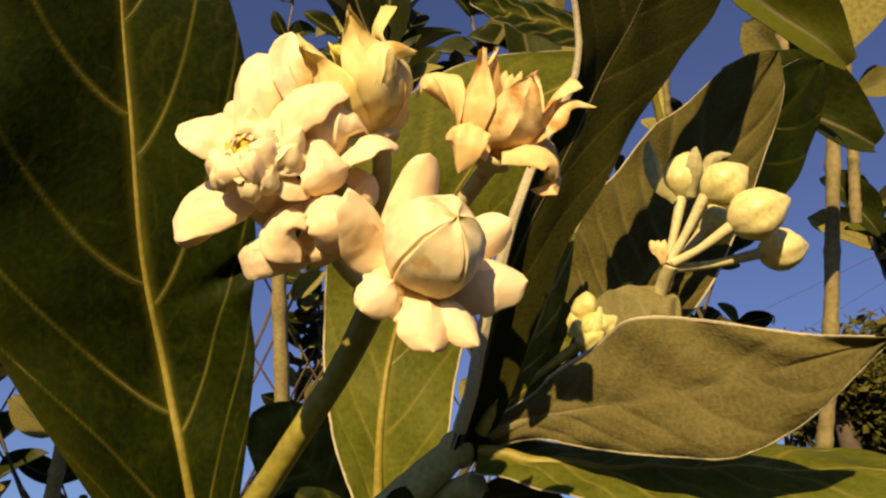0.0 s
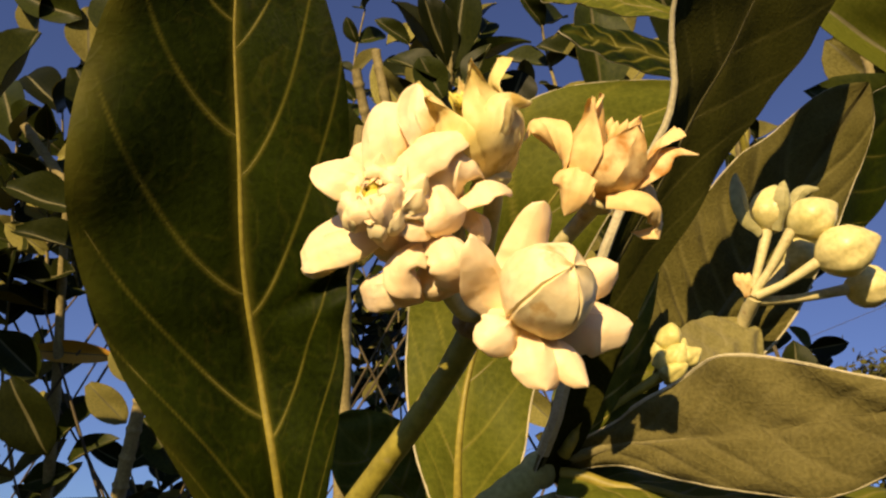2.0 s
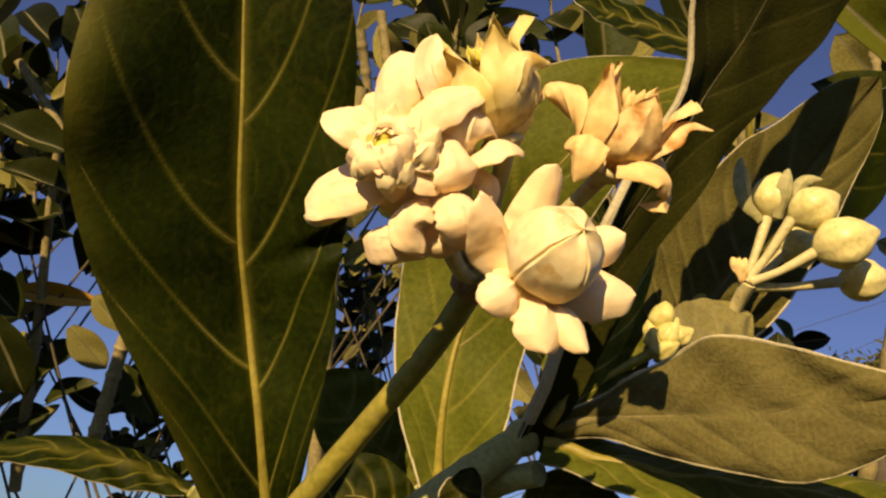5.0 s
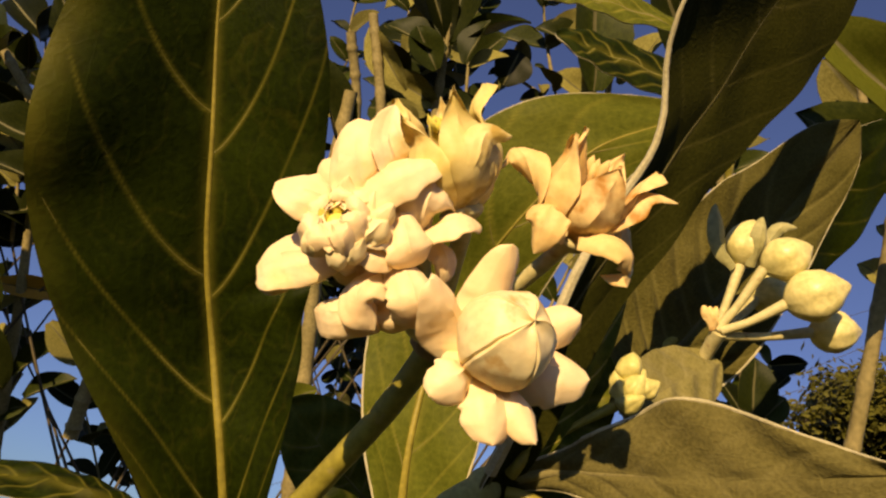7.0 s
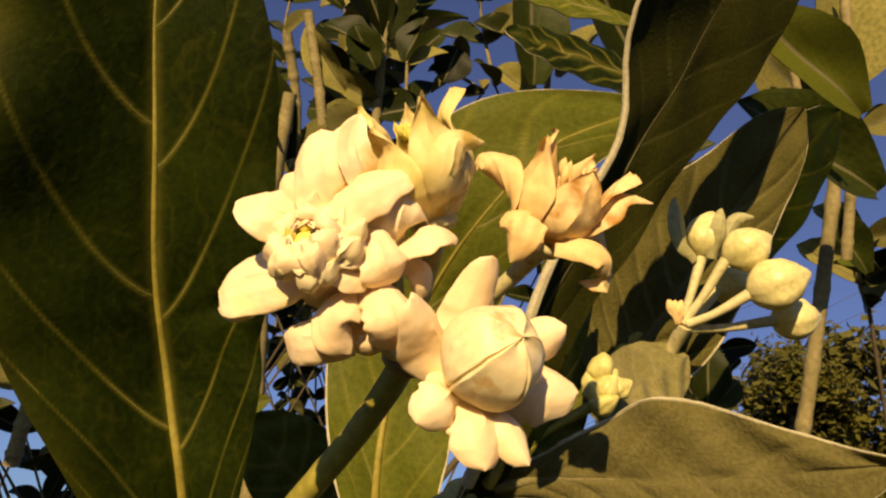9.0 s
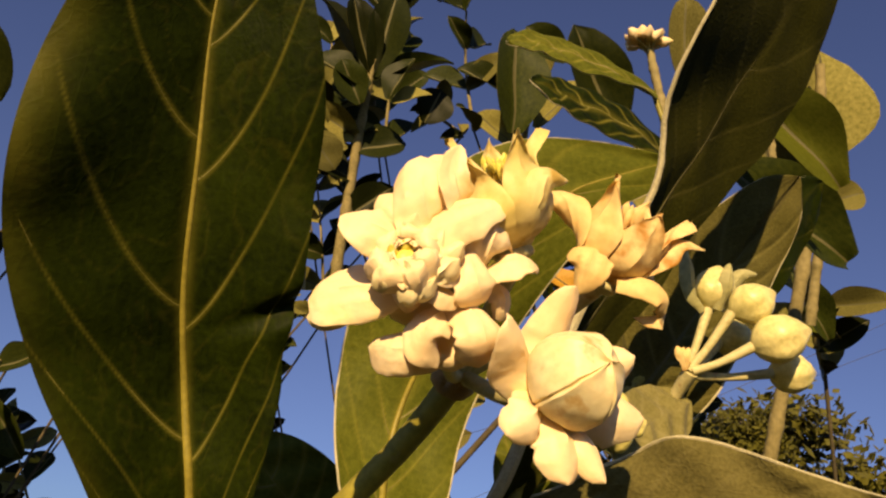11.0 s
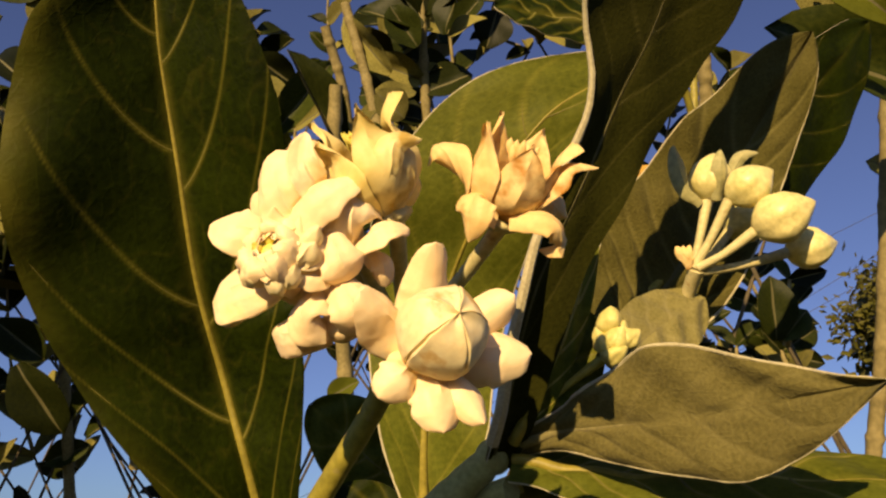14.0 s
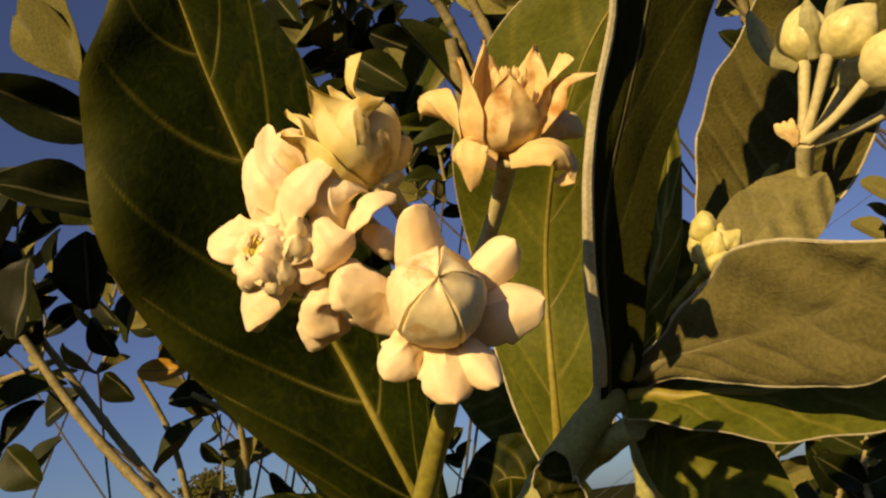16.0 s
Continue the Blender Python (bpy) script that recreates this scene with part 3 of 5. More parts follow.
def bell_lobe(base, axis, way, rise, end, belly, mouth, width, cut, mat, seed=0, n=34, k=21, thick=0.0010):
    """One lobe of a bell: swelling from the foot, drawn in at the mouth, with a pointed tip; cut: where the tip begins."""
    x, y = way, np.cross(axis, way)
    s = np.linspace(0, 1, n)[:, None]
    u = np.sin(np.linspace(-0.5, 0.5, k) * math.pi)[None]
    r = spline(np.array([0.0022, 0.82 * belly, belly, 0.5 * (belly + mouth), mouth, end])[:, None], n)
    half = width * np.where(s < cut, 0.82 + 0.18 * s / cut, np.maximum(1 - (np.maximum(s - cut, 0) / (1 - cut)) ** 1.5, 0.012))
    a = half * u + 0.04 * np.sin(5 * s + seed) * np.abs(u)
    h = rise * (s - 0.05 * u ** 2 * s)
    bend = 0.0007 * np.exp(-(u / 0.15) ** 2) * np.sin(math.pi * s ** 0.8) + 0.0011 * np.abs(u) ** 3 * s ** 2 * (1 + 0.6 * np.sin(seed * 2.1 + np.sign(u)))
    bend = bend + 0.0005 * np.sin(7 * s + 3 * u + seed) * s + 0.0009 * (seed % 2)
    t = 0.5 * thick * (1 - 0.7 * np.abs(u) ** 3)
    sides = []
    for q in (r + bend + t, r + bend - t):
        sides.append(base + h[..., None] * axis + (q * np.cos(a))[..., None] * x + (q * np.sin(a))[..., None] * y)
    verts, faces = loft(np.concatenate([sides[0], sides[1][:, ::-1]], axis=1))
    return shaken(shaken(verts, 0.0006, 150), 0.0002, 500), faces, [mat]


def cup_flower(name, label, base, axis, height, belly, mouth_r, lobes, cut, petals, mat, inner, drop, group="crown flowers"):
    """A bell of five pointed lobes on its axis, with loose petals below; lobes: turn in degrees, share of the height, radius of the tip; petals: paths, faces and widths."""
    f = root(name, base, label, "flower", group)
    base, axis = np.array(base), unit(axis)
    mouth = base + 0.82 * height * axis
    right = unit(np.array((1.0, 0.0, 0.0)) - axis[0] * axis)
    front = np.cross(right, axis)
    for i, (turn, share, end) in enumerate(lobes):
        way = math.cos(radians(turn)) * right + math.sin(radians(turn)) * front
        part("crown_lobe", bell_lobe(base, axis, way, share * height, end, belly, mouth_r, 0.70, cut, mat, i), f, "upright pointed lobe with browned edges")
    for path, face, width in petals:
        part("petal", petal(path, face, width, 0.0011, 0.3, 0.75, 0.45, 1.25, mat, 0.0004, wave=0.08, roll=0.08), f)
    part("cup", ball(base + 0.30 * height * axis, axis, 0.62 * belly, height * 0.75, mat, 5, 0.1), f)
    for i in range(16):
        a = 2.4 * i
        r = 0.0042 * math.sqrt((i + 0.5) / 16)
        x = unit(np.cross(axis, (0.2, 0.3, 0.93)))
        o = r * (math.cos(a) * x + math.sin(a) * np.cross(axis, x))
        part("stamen", ball(mouth - drop * axis + 0.8 * o + 0.0008 * math.sin(3 * i) * axis, axis + 60 * o, 0.0009, 0.0048, inner, 3, 0.1, n=8, k=8, rough=0.0008), f)
    part("calyx", ball(base - 0.0005 * axis, axis, 0.0048, 0.0050, PEDICEL, 5, 0.2), f)
    part("pedicel", tube([HEAD, (np.array(HEAD) + base) / 2 + (0, 0.002, -0.002), base - 0.003 * axis, base], [0.0021, 0.0018, 0.0020, 0.003], PEDICEL, 20), f, "pale green pedicel")
    return f


cup_flower("crown_flower", "withering tan crown flower with curled petals", (0.0110, 0.1350, 1.5925), (0.36, -0.50, 0.78), 0.0210, 0.0088, 0.0084,
           [(80, 0.92, 0.0088), (150, 0.98, 0.0100), (220, 1.14, 0.0094), (292, 1.10, 0.0090), (8, 1.04, 0.0108)], 0.50,
           [([(0.0077, 0.1339, 1.5944), (0.0033, 0.1279, 1.5997), (-0.0008, 0.1248, 1.6059), (-0.0035, 0.1275, 1.6085), (-0.0055, 0.1294, 1.6047)], (-0.6, -0.5, 0.6), 0.0072),
            ([(0.0103, 0.1296, 1.5919), (0.0064, 0.1244, 1.5932), (0.0050, 0.1241, 1.5890), (0.0035, 0.1283, 1.5843)], (-0.3, -0.9, 0.3), 0.0108),
            ([(0.0135, 0.1295, 1.5903), (0.0185, 0.1270, 1.5890), (0.0233, 0.1281, 1.5873), (0.0236, 0.1318, 1.5840), (0.0192, 0.1360, 1.5849)], (0.35, -0.85, 0.25), 0.0074),
            ([(0.0169, 0.1325, 1.5937), (0.0222, 0.1290, 1.5971), (0.0271, 0.1273, 1.6014), (0.0339, 0.1286, 1.6014)], (0.1, -0.7, 0.7), 0.0068),
            ([(0.0174, 0.1355, 1.5945), (0.0228, 0.1379, 1.5994), (0.0276, 0.1412, 1.5952)], (0.3, -0.8, 0.3), 0.0110)], DRY, DRY, 0.0012)
cup_flower("crown_flower", "half closed yellowing crown flower with pointed lobes", (-0.0125, 0.1215, 1.5890), (-0.34, -0.50, 0.80), 0.0225, 0.0098, 0.0070,
           [(62, 1.06, 0.0082), (128, 0.90, 0.0088), (205, 1.12, 0.0096), (275, 1.06, 0.0084), (345, 1.08, 0.0108)], 0.50,
           [([(-0.0129, 0.1132, 1.5889), (-0.0107, 0.1083, 1.5927), (-0.0093, 0.1069, 1.5982), (-0.0041, 0.1095, 1.6004)], (0.5, -0.85, 0.1), 0.0066),
            ([(-0.0126, 0.1172, 1.5899), (-0.0089, 0.1217, 1.5926), (-0.0072, 0.1247, 1.5982), (-0.0086, 0.1240, 1.5995)], (0.6, -0.7, -0.2), 0.0040)], URN, PISTIL, 0.0012)


def loose_flower(label, base, petals, pistil=None, lumps=()):
    """An open flower of fleshy petals; petals: paths, faces, widths, thickness, bulge and outline."""
    f = root("crown_flower", base, label, "flower", "crown flowers")
    for path, face, width, thick, bulge, low, widest, blunt in petals:
        part("petal", petal(path, face, width * 1.08, thick, bulge, low, widest, blunt * 0.90, rough=0.00035, wave=0.12, roll=0.18), f)
    for at, r in lumps:
        p = np.array(pistil)
        up = unit((-0.3, -0.9, 0.2))
        way = np.array(at) - p
        away = unit(way - (way @ up) * up)
        side = np.cross(away, up)
        far = 0.0072 + 0.35 * r
        part("crown_scale", petal([p + 0.0034 * away - 0.0040 * up, p + 0.0036 * away + 0.0004 * up, p + 0.0054 * away + 0.0014 * up, p + far * away - 0.0024 * up + 0.0008 * side], up + 0.4 * away, r * 3.2, 0.0022, 0.30, 0.85, 0.5, 0.40,
                                  rough=0.0009, crumple=0.11, n=22, k=15), f, "crumpled white scale of the crown")
        part("heart_scale", petal([p + 0.0008 * away - 0.0024 * up, p + 0.0024 * away - 0.0010 * up, p + 0.0036 * away + 0.0012 * up], up - 0.8 * away, r * 1.3, 0.0007, 0.1, 0.8, 0.5, 0.7, PISTIL,
                                  rough=0.0005, crumple=0.1, n=12, k=9), f, "yellow-green inner scale")
    if pistil is not None:
        p = np.array(pistil)
        for dx, dz, lean, r in ((0.0062, 0.0046, 0.2, 0.0027), (0.0092, 0.0022, 0.6, 0.0026), (0.0078, -0.0012, 0.9, 0.0030), (0.0052, -0.0048, 0.4, 0.0024), (0.0012, 0.0064, -0.1, 0.0025), (0.0016, -0.0066, 0.1, 0.0021), (-0.0034, -0.0052, -0.3, 0.0019)):
            part("crown_chunk", ball(p + np.array((dx, 0.0012 - 0.0006 * abs(lean), dz)), (lean, -0.8, 0.45), r, r * 2.9, CROWN, 3, 0.25, n=14, k=18, rough=0.0013), f, "torn fleshy piece of the crown")
        heart = part("pistil", ball(p + np.array((0.0004, 0.0012, -0.0003)), (-0.3, -0.9, 0.2), 0.0031, 0.0034, PISTIL, 5, 0.1, n=8, k=12), f)
        for i in range(5):
            a = i * math.tau / 5 + 0.3
            o = np.array((0.0024 * math.cos(a), 0.0010 + 0.0005 * math.cos(a), 0.0024 * math.sin(a)))
            part("pistil_lobe", ball(p + o, (-0.3, -0.9, 0.2), 0.0012, 0.0036, PISTIL, 3, 0.1, n=8, k=8, rough=0.0003), heart)
    part("pedicel", tube([HEAD, (np.array(HEAD) + base) / 2 + (0, 0.003, -0.003), base], [0.0019, 0.0017, 0.0026], PEDICEL, 16), f, "pale green pedicel")


loose_flower("open creamy crown flower with a torn crown and green heart", (-0.0311, 0.1210, 1.5794),
             [([(-0.0339, 0.1149, 1.5804), (-0.0383, 0.1114, 1.5814), (-0.0427, 0.1095, 1.5825), (-0.0478, 0.1098, 1.5836)], (-0.35, -0.9, 0.25), 0.0100, 0.0014, 0.12, 0.5, 0.62, 0.75),
              ([(-0.0330, 0.1188, 1.5756), (-0.0387, 0.1183, 1.5735), (-0.0456, 0.1199, 1.5728), (-0.0524, 0.1243, 1.5720)], (-0.2, -0.95, 0.15), 0.0124, 0.0016, 0.14, 0.55, 0.66, 0.42),
              ([(-0.0406, 0.1208, 1.5702), (-0.0462, 0.1224, 1.5686), (-0.0519, 0.1259, 1.5685)], (-0.2, -0.9, -0.1), 0.0050, 0.0014, 0.3, 0.7, 0.6, 0.6),
              ([(-0.0328, 0.1151, 1.5751), (-0.0330, 0.1152, 1.5713), (-0.0326, 0.1184, 1.5692)], (-0.2, -0.9, -0.2), 0.0060, 0.0014, 0.35, 0.7, 0.5, 0.7),
              ([(-0.0326, 0.1135, 1.5750), (-0.0281, 0.1124, 1.5733), (-0.0228, 0.1144, 1.5720)], (0.0, -0.8, 0.5), 0.0062, 0.0014, 0.25, 0.7, 0.5, 0.7),
              ([(-0.0333, 0.1122, 1.5791), (-0.0289, 0.1093, 1.5788), (-0.0248, 0.1108, 1.5819)], (0.1, -0.9, 0.3), 0.0122, 0.0014, 0.25, 0.7, 0.5, 0.6),
              ([(-0.0306, 0.1210, 1.5770), (-0.0305, 0.1215, 1.5723), (-0.0296, 0.1257, 1.5692)], (-0.1, -0.95, 0.1), 0.0120, 0.0014, 0.25, 0.8, 0.5, 0.6),
              ([(-0.0349, 0.1112, 1.5811), (-0.0319, 0.1086, 1.5823), (-0.0287, 0.1100, 1.5844)], (0.0, -0.8, 0.6), 0.0060, 0.0014, 0.3, 0.7, 0.5, 0.7)],
             (-0.0351, 0.1088, 1.5766), [((-0.0386, 0.1099, 1.5750), 0.0022), ((-0.0385, 0.1087, 1.5789), 0.0021), ((-0.0352, 0.1076, 1.5805), 0.0022), ((-0.0317, 0.1073, 1.5790), 0.0022),
             ((-0.0311, 0.1085, 1.5754), 0.0022), ((-0.0325, 0.1097, 1.5726), 0.0024), ((-0.0362, 0.1101, 1.5725), 0.0021)])
loose_flower("plump creamy crown flower with inward folded petals", (-0.0271, 0.1183, 1.5904),
             [([(-0.0299, 0.1134, 1.5852), (-0.0319, 0.1093, 1.5867), (-0.0337, 0.1070, 1.5914), (-0.0349, 0.1077, 1.5994)], (-0.25, -0.95, 0.2), 0.0130, 0.0016, 0.25, 0.75, 0.50, 0.45),
              ([(-0.0254, 0.1137, 1.5886), (-0.0266, 0.1079, 1.5905), (-0.0280, 0.1055, 1.5943), (-0.0273, 0.1038, 1.6004)], (0.2, -0.95, 0.1), 0.0068, 0.0012, -0.40, 0.75, 0.45, 0.95),
              ([(-0.0322, 0.1160, 1.5876), (-0.0372, 0.1147, 1.5900), (-0.0415, 0.1153, 1.5928)], (-0.4, -0.9, 0.2), 0.0080, 0.0014, 0.25, 0.7, 0.5, 0.8),
              ([(-0.0267, 0.1186, 1.5947), (-0.0297, 0.1140, 1.5995), (-0.0316, 0.1123, 1.6030)], (-0.1, -0.9, 0.3), 0.0090, 0.0014, 0.2, 0.7, 0.5, 0.8)])
loose_flower("creamy crown flower with broad overlapping fleshy petals", (-0.0212, 0.1244, 1.5852),
             [([(-0.0314, 0.1110, 1.5855), (-0.0274, 0.1075, 1.5863), (-0.0225, 0.1069, 1.5895), (-0.0167, 0.1103, 1.5935)], (-0.05, -0.9, 0.4), 0.0098, 0.0012, 0.34, 0.8, 0.45, 0.60),
              ([(-0.0199, 0.1173, 1.5803), (-0.0191, 0.1119, 1.5826), (-0.0183, 0.1102, 1.5864), (-0.0175, 0.1123, 1.5928)], (0.3, -0.92, 0.15), 0.0122, 0.0012, 0.25, 0.65, 0.55, 0.55),
              ([(-0.0201, 0.1184, 1.5792), (-0.0153, 0.1141, 1.5807), (-0.0117, 0.1140, 1.5825), (-0.0076, 0.1169, 1.5839)], (0.1, -0.9, 0.4), 0.0080, 0.0014, 0.15, 0.65, 0.50, 0.85),
              ([(-0.0235, 0.1128, 1.5825), (-0.0217, 0.1110, 1.5772), (-0.0202, 0.1116, 1.5736), (-0.0193, 0.1149, 1.5713)], (-0.05, -0.95, 0.25), 0.0100, 0.0014, 0.15, 0.40, 0.70, 0.40),
              ([(-0.0168, 0.1204, 1.5800), (-0.0137, 0.1199, 1.5766), (-0.0132, 0.1228, 1.5727)], (0.3, -0.9, 0.0), 0.0052, 0.0014, 0.30, 0.7, 0.5, 0.6)])
loose_flower("drooping creamy crown flower with rolled plump petals", (-0.0234, 0.1303, 1.5720),
             [([(-0.0258, 0.1234, 1.5651), (-0.0290, 0.1198, 1.5631), (-0.0334, 0.1207, 1.5629), (-0.0391, 0.1262, 1.5646)], (-0.1, -0.95, -0.1), 0.0092, 0.0022, 0.40, 0.85, 0.55, 0.42),
              ([(-0.0241, 0.1202, 1.5724), (-0.0276, 0.1160, 1.5680), (-0.0284, 0.1157, 1.5635), (-0.0249, 0.1198, 1.5600)], (-0.15, -0.95, 0.2), 0.0088, 0.0014, 0.30, 0.7, 0.5, 0.6),
              ([(-0.0228, 0.1177, 1.5732), (-0.0196, 0.1137, 1.5682), (-0.0179, 0.1138, 1.5643), (-0.0171, 0.1193, 1.5607)], (0.05, -0.95, 0.25), 0.0104, 0.0014, 0.30, 0.65, 0.55, 0.48),
              ([(-0.0237, 0.1238, 1.5693), (-0.0227, 0.1219, 1.5640), (-0.0217, 0.1244, 1.5611)], (0.0, -0.9, -0.3), 0.0100, 0.0016, 0.25, 0.8, 0.5, 0.6)])
H = (0.1, -1.0, 0.1)


# ---- bud cluster ----
def bud_cluster():
    f = root("bud_cluster", (0.0793, 0.2396, 1.6152), "cluster of pale yellow-green flower buds on stalks", "bud cluster")
    joint = (0.0803, 0.2367, 1.6155)
    part("stalk", tube([(0.0330, 0.2420, 1.5600), (0.0690, 0.2590, 1.5903), (0.0775, 0.2490, 1.6070), joint], [0.0026, 0.0024, 0.0024, 0.0030], PEDICEL), f)
    for bx in (-0.6, 0.0, 0.7):
        part("bract", petal([(0.0777, 0.2349, 1.6155), np.array((0.0763, 0.2331, 1.6193)) + (0.0016 * bx, -0.0008, 0), np.array((0.0753, 0.2324, 1.6232)) + (0.0040 * bx, -0.0010, 0.0)], H, 0.0042, 0.0008, 0.3, 0.7, 0.5, 0.9, DRY, 0.0012, wave=0.3, crumple=0.1), f, "tan dried bract")
    for i, (c, r, ln, ax, foot) in enumerate((((0.0893, 0.2320, 1.6497), 0.0082, 0.020, (0.25, -0.2, 1.0), (0.0789, 0.2384, 1.6152)), ((0.0998, 0.2233, 1.6411), 0.0079, 0.0195, (0.9, -0.3, 0.5), (0.0794, 0.2365, 1.6159)),
                                              ((0.1086, 0.2221, 1.6280), 0.0092, 0.0235, (0.9, -0.3, 0.35), (0.0807, 0.2357, 1.6154)), ((0.1229, 0.2396, 1.6227), 0.0080, 0.0195, (0.9, 0.0, 0.15), (0.0815, 0.2378, 1.6145)),
                                              ((0.1039, 0.2473, 1.6373), 0.0078, 0.018, (0.9, 0.2, 0.5), (0.0810, 0.2376, 1.6161)))):
        part("bud", ball(c, ax, r, ln * 0.97, BUD, 5, 0.12, 0.08, rough=0.0005), f)
        end = np.array(c) - 0.45 * ln * unit(ax)
        part("pedicel", tube([foot, 0.55 * np.array(foot) + 0.45 * end + (0, 0, -0.001), end], [0.0017, 0.0015, 0.0021], PEDICEL, 16), f)
    for path, w in (([(0.0846, 0.2320, 1.6394), (0.0786, 0.2286, 1.6438), (0.0766, 0.2259, 1.6518), (0.0757, 0.2242, 1.6601)], 0.0072), ([(0.0900, 0.2301, 1.6394), (0.0905, 0.2232, 1.6475), (0.0916, 0.2224, 1.6564)], 0.0066),
                    ([(0.0939, 0.2374, 1.6432), (0.0995, 0.2348, 1.6545), (0.1030, 0.2328, 1.6592), (0.1087, 0.2329, 1.6597)], 0.005)):
        part("sepal", petal(path, H, w, 0.0008, 0.4, 0.7, 0.5, 1.0, SEPAL, 0.0004), f, "green sepal")


bud_cluster()


def young_buds():
    f = root("young_bud_cluster", (0.0460, 0.2261, 1.5814), "tight cluster of small yellow young buds", "bud cluster")
    for c, r, ax in (((0.0448, 0.2167, 1.5912), 0.0042, (0.1, -0.2, 1)), ((0.0425, 0.2174, 1.5838), 0.0036, (-0.3, -0.5, 0.4)), ((0.0462, 0.2159, 1.5846), 0.0040, (0.4, -0.5, 0.5)), ((0.0452, 0.2165, 1.5800), 0.0040, (0.6, -0.4, 0.2)), ((0.0505, 0.2168, 1.5850), 0.0037, (0.8, -0.4, 0.5)), ((0.0482, 0.2185, 1.5878), 0.0034, (0.4, -0.4, 0.7)), ((0.0420, 0.2190, 1.5868), 0.0030, (-0.3, -0.4, 0.8))):
        part("bud", ball(c, ax, r, r * 2.5, YOUNG, 4, 0.15, tip=0.0, rough=0.0007), f)
    part("stalk", tube([(0.0120, 0.2277, 1.5583), (0.0300, 0.2240, 1.5718), (0.0470, 0.2185, 1.5825)], [0.0011, 0.0011, 0.0022], STALK), f)


young_buds()


# ---- more leaves of the branch ----
leaf("leaf", "dark felted leaf with a sunlit margin behind the upright leaf", [(0.0520, 0.2570, 1.5950), (0.0760, 0.2670, 1.6200), (0.1060, 0.2710, 1.6650), (0.1530, 0.2660, 1.7350)], (-0.85, -0.2, 0.3), (0.85, -0.3, -0.4), (0.034, 0.024), 7,
     top=LEAF_MID, vein=VEIN_SHADED, thin=VEIN_SHADED, low=0.4, widest=0.45, vein_r=0.00045, proud=-0.0002, quilt=0.0034, wave=0.0025, edges=(0.0005, 0.0005))
leaf("leaf", "narrow green leaf wrapped round the young buds", [(0.0129, 0.2290, 1.5577), (0.0231, 0.2300, 1.5740), (0.0400, 0.2290, 1.5985)], (-0.7, 0.1, 0.5), (0.7, -0.1, -0.5), (0.014, 0.017), 4, top=LEAF_FRESH, below=LEAF_FRESH, vein=THIN, rib=0.0012, vein_r=0.0004)
leaf("leaf", "young green leaf curling beside the upright leaf", [(0.0114, 0.2268, 1.5544), (0.0207, 0.2200, 1.5702), (0.0335, 0.2189, 1.5953), (0.0454, 0.2202, 1.6347)], (-0.8, 0.3, 0.1), (0.8, 0.3, -0.1), (0.007, 0.007), 4, top=LEAF_FRESH, below=LEAF_FRESH, widest=0.3)
leaf("leaf", "green leaf low behind the flower stalk", [(-0.0370, 0.3570, 1.5475), (-0.0592, 0.3489, 1.5644), (-0.0904, 0.3469, 1.5918)], (-0.4, 0.2, -0.7), (0.4, -0.2, 0.8), (0.022, 0.026), 5, top=LEAF_FRESH, below=LEAF_FRESH, rib=0.0012, vein_r=0.0004, vein=THIN)
leaf("leaf", "very dark leaf shaded under the flower stalk", [(-0.0265, 0.3068, 1.5187), (-0.0527, 0.2994, 1.5331), (-0.0785, 0.3016, 1.5254)], (-0.3, 0.3, -0.9), (0.3, 0.2, 0.9), (0.02, 0.018), 5, top=LEAF_TOP, below=LEAF_TOP, vein=THIN, rib=0.0009, vein_r=0.0003, tinge=0.4)
leaf("leaf", "green leaf with a torn brown margin low in front", [(-0.1234, 0.3025, 1.5269), (-0.1583, 0.2958, 1.5359), (-0.2196, 0.3038, 1.5340)], (-0.1, 0.6, 0.7), (0.1, -0.6, -0.8), (0.010, 0.012), 5, top=LEAF_TOP, below=LEAF_TOP, vein=THIN, rib=0.0010, vein_r=0.0004)
leaf("leaf", "broad green leaf hanging below the joint", [(0.0125, 0.2490, 1.5420), (0.0201, 0.2546, 1.5310), (0.0313, 0.2520, 1.5150), (0.0420, 0.2440, 1.4950)], (-0.75, -0.1, -0.5), (0.75, -0.1, 0.5), (0.015, 0.020), 5, top=LEAF_FRESH, below=LEAF_FRESH, vein=THIN, rib=0.0010, vein_r=0.0003, low=0.5)
leaf("leaf", "small dark curled leaf at the foot of the stem", [(-0.0100, 0.2180, 1.5150), (-0.0134, 0.2098, 1.5265), (-0.0105, 0.2124, 1.5355)], (-0.8, 0.5, 0.1), (0.8, 0.5, -0.1), (0.0075, 0.0075), 3, top=LEAF_SHADED, below=LEAF_SHADED, vein=VEIN_SHADED, rib=0.0006, vein_r=0.0002, low=0.7, widest=0.4, blunt=0.8, edges=(0.0004, 0.0004), fine=(60, 16))
part("side_stalk", tube([(0.0100, 0.2330, 1.5400), (-0.0049, 0.2464, 1.5369), (0.0131, 0.2472, 1.5437)], [0.0042, 0.0040, 0.0036], STEM), stem)


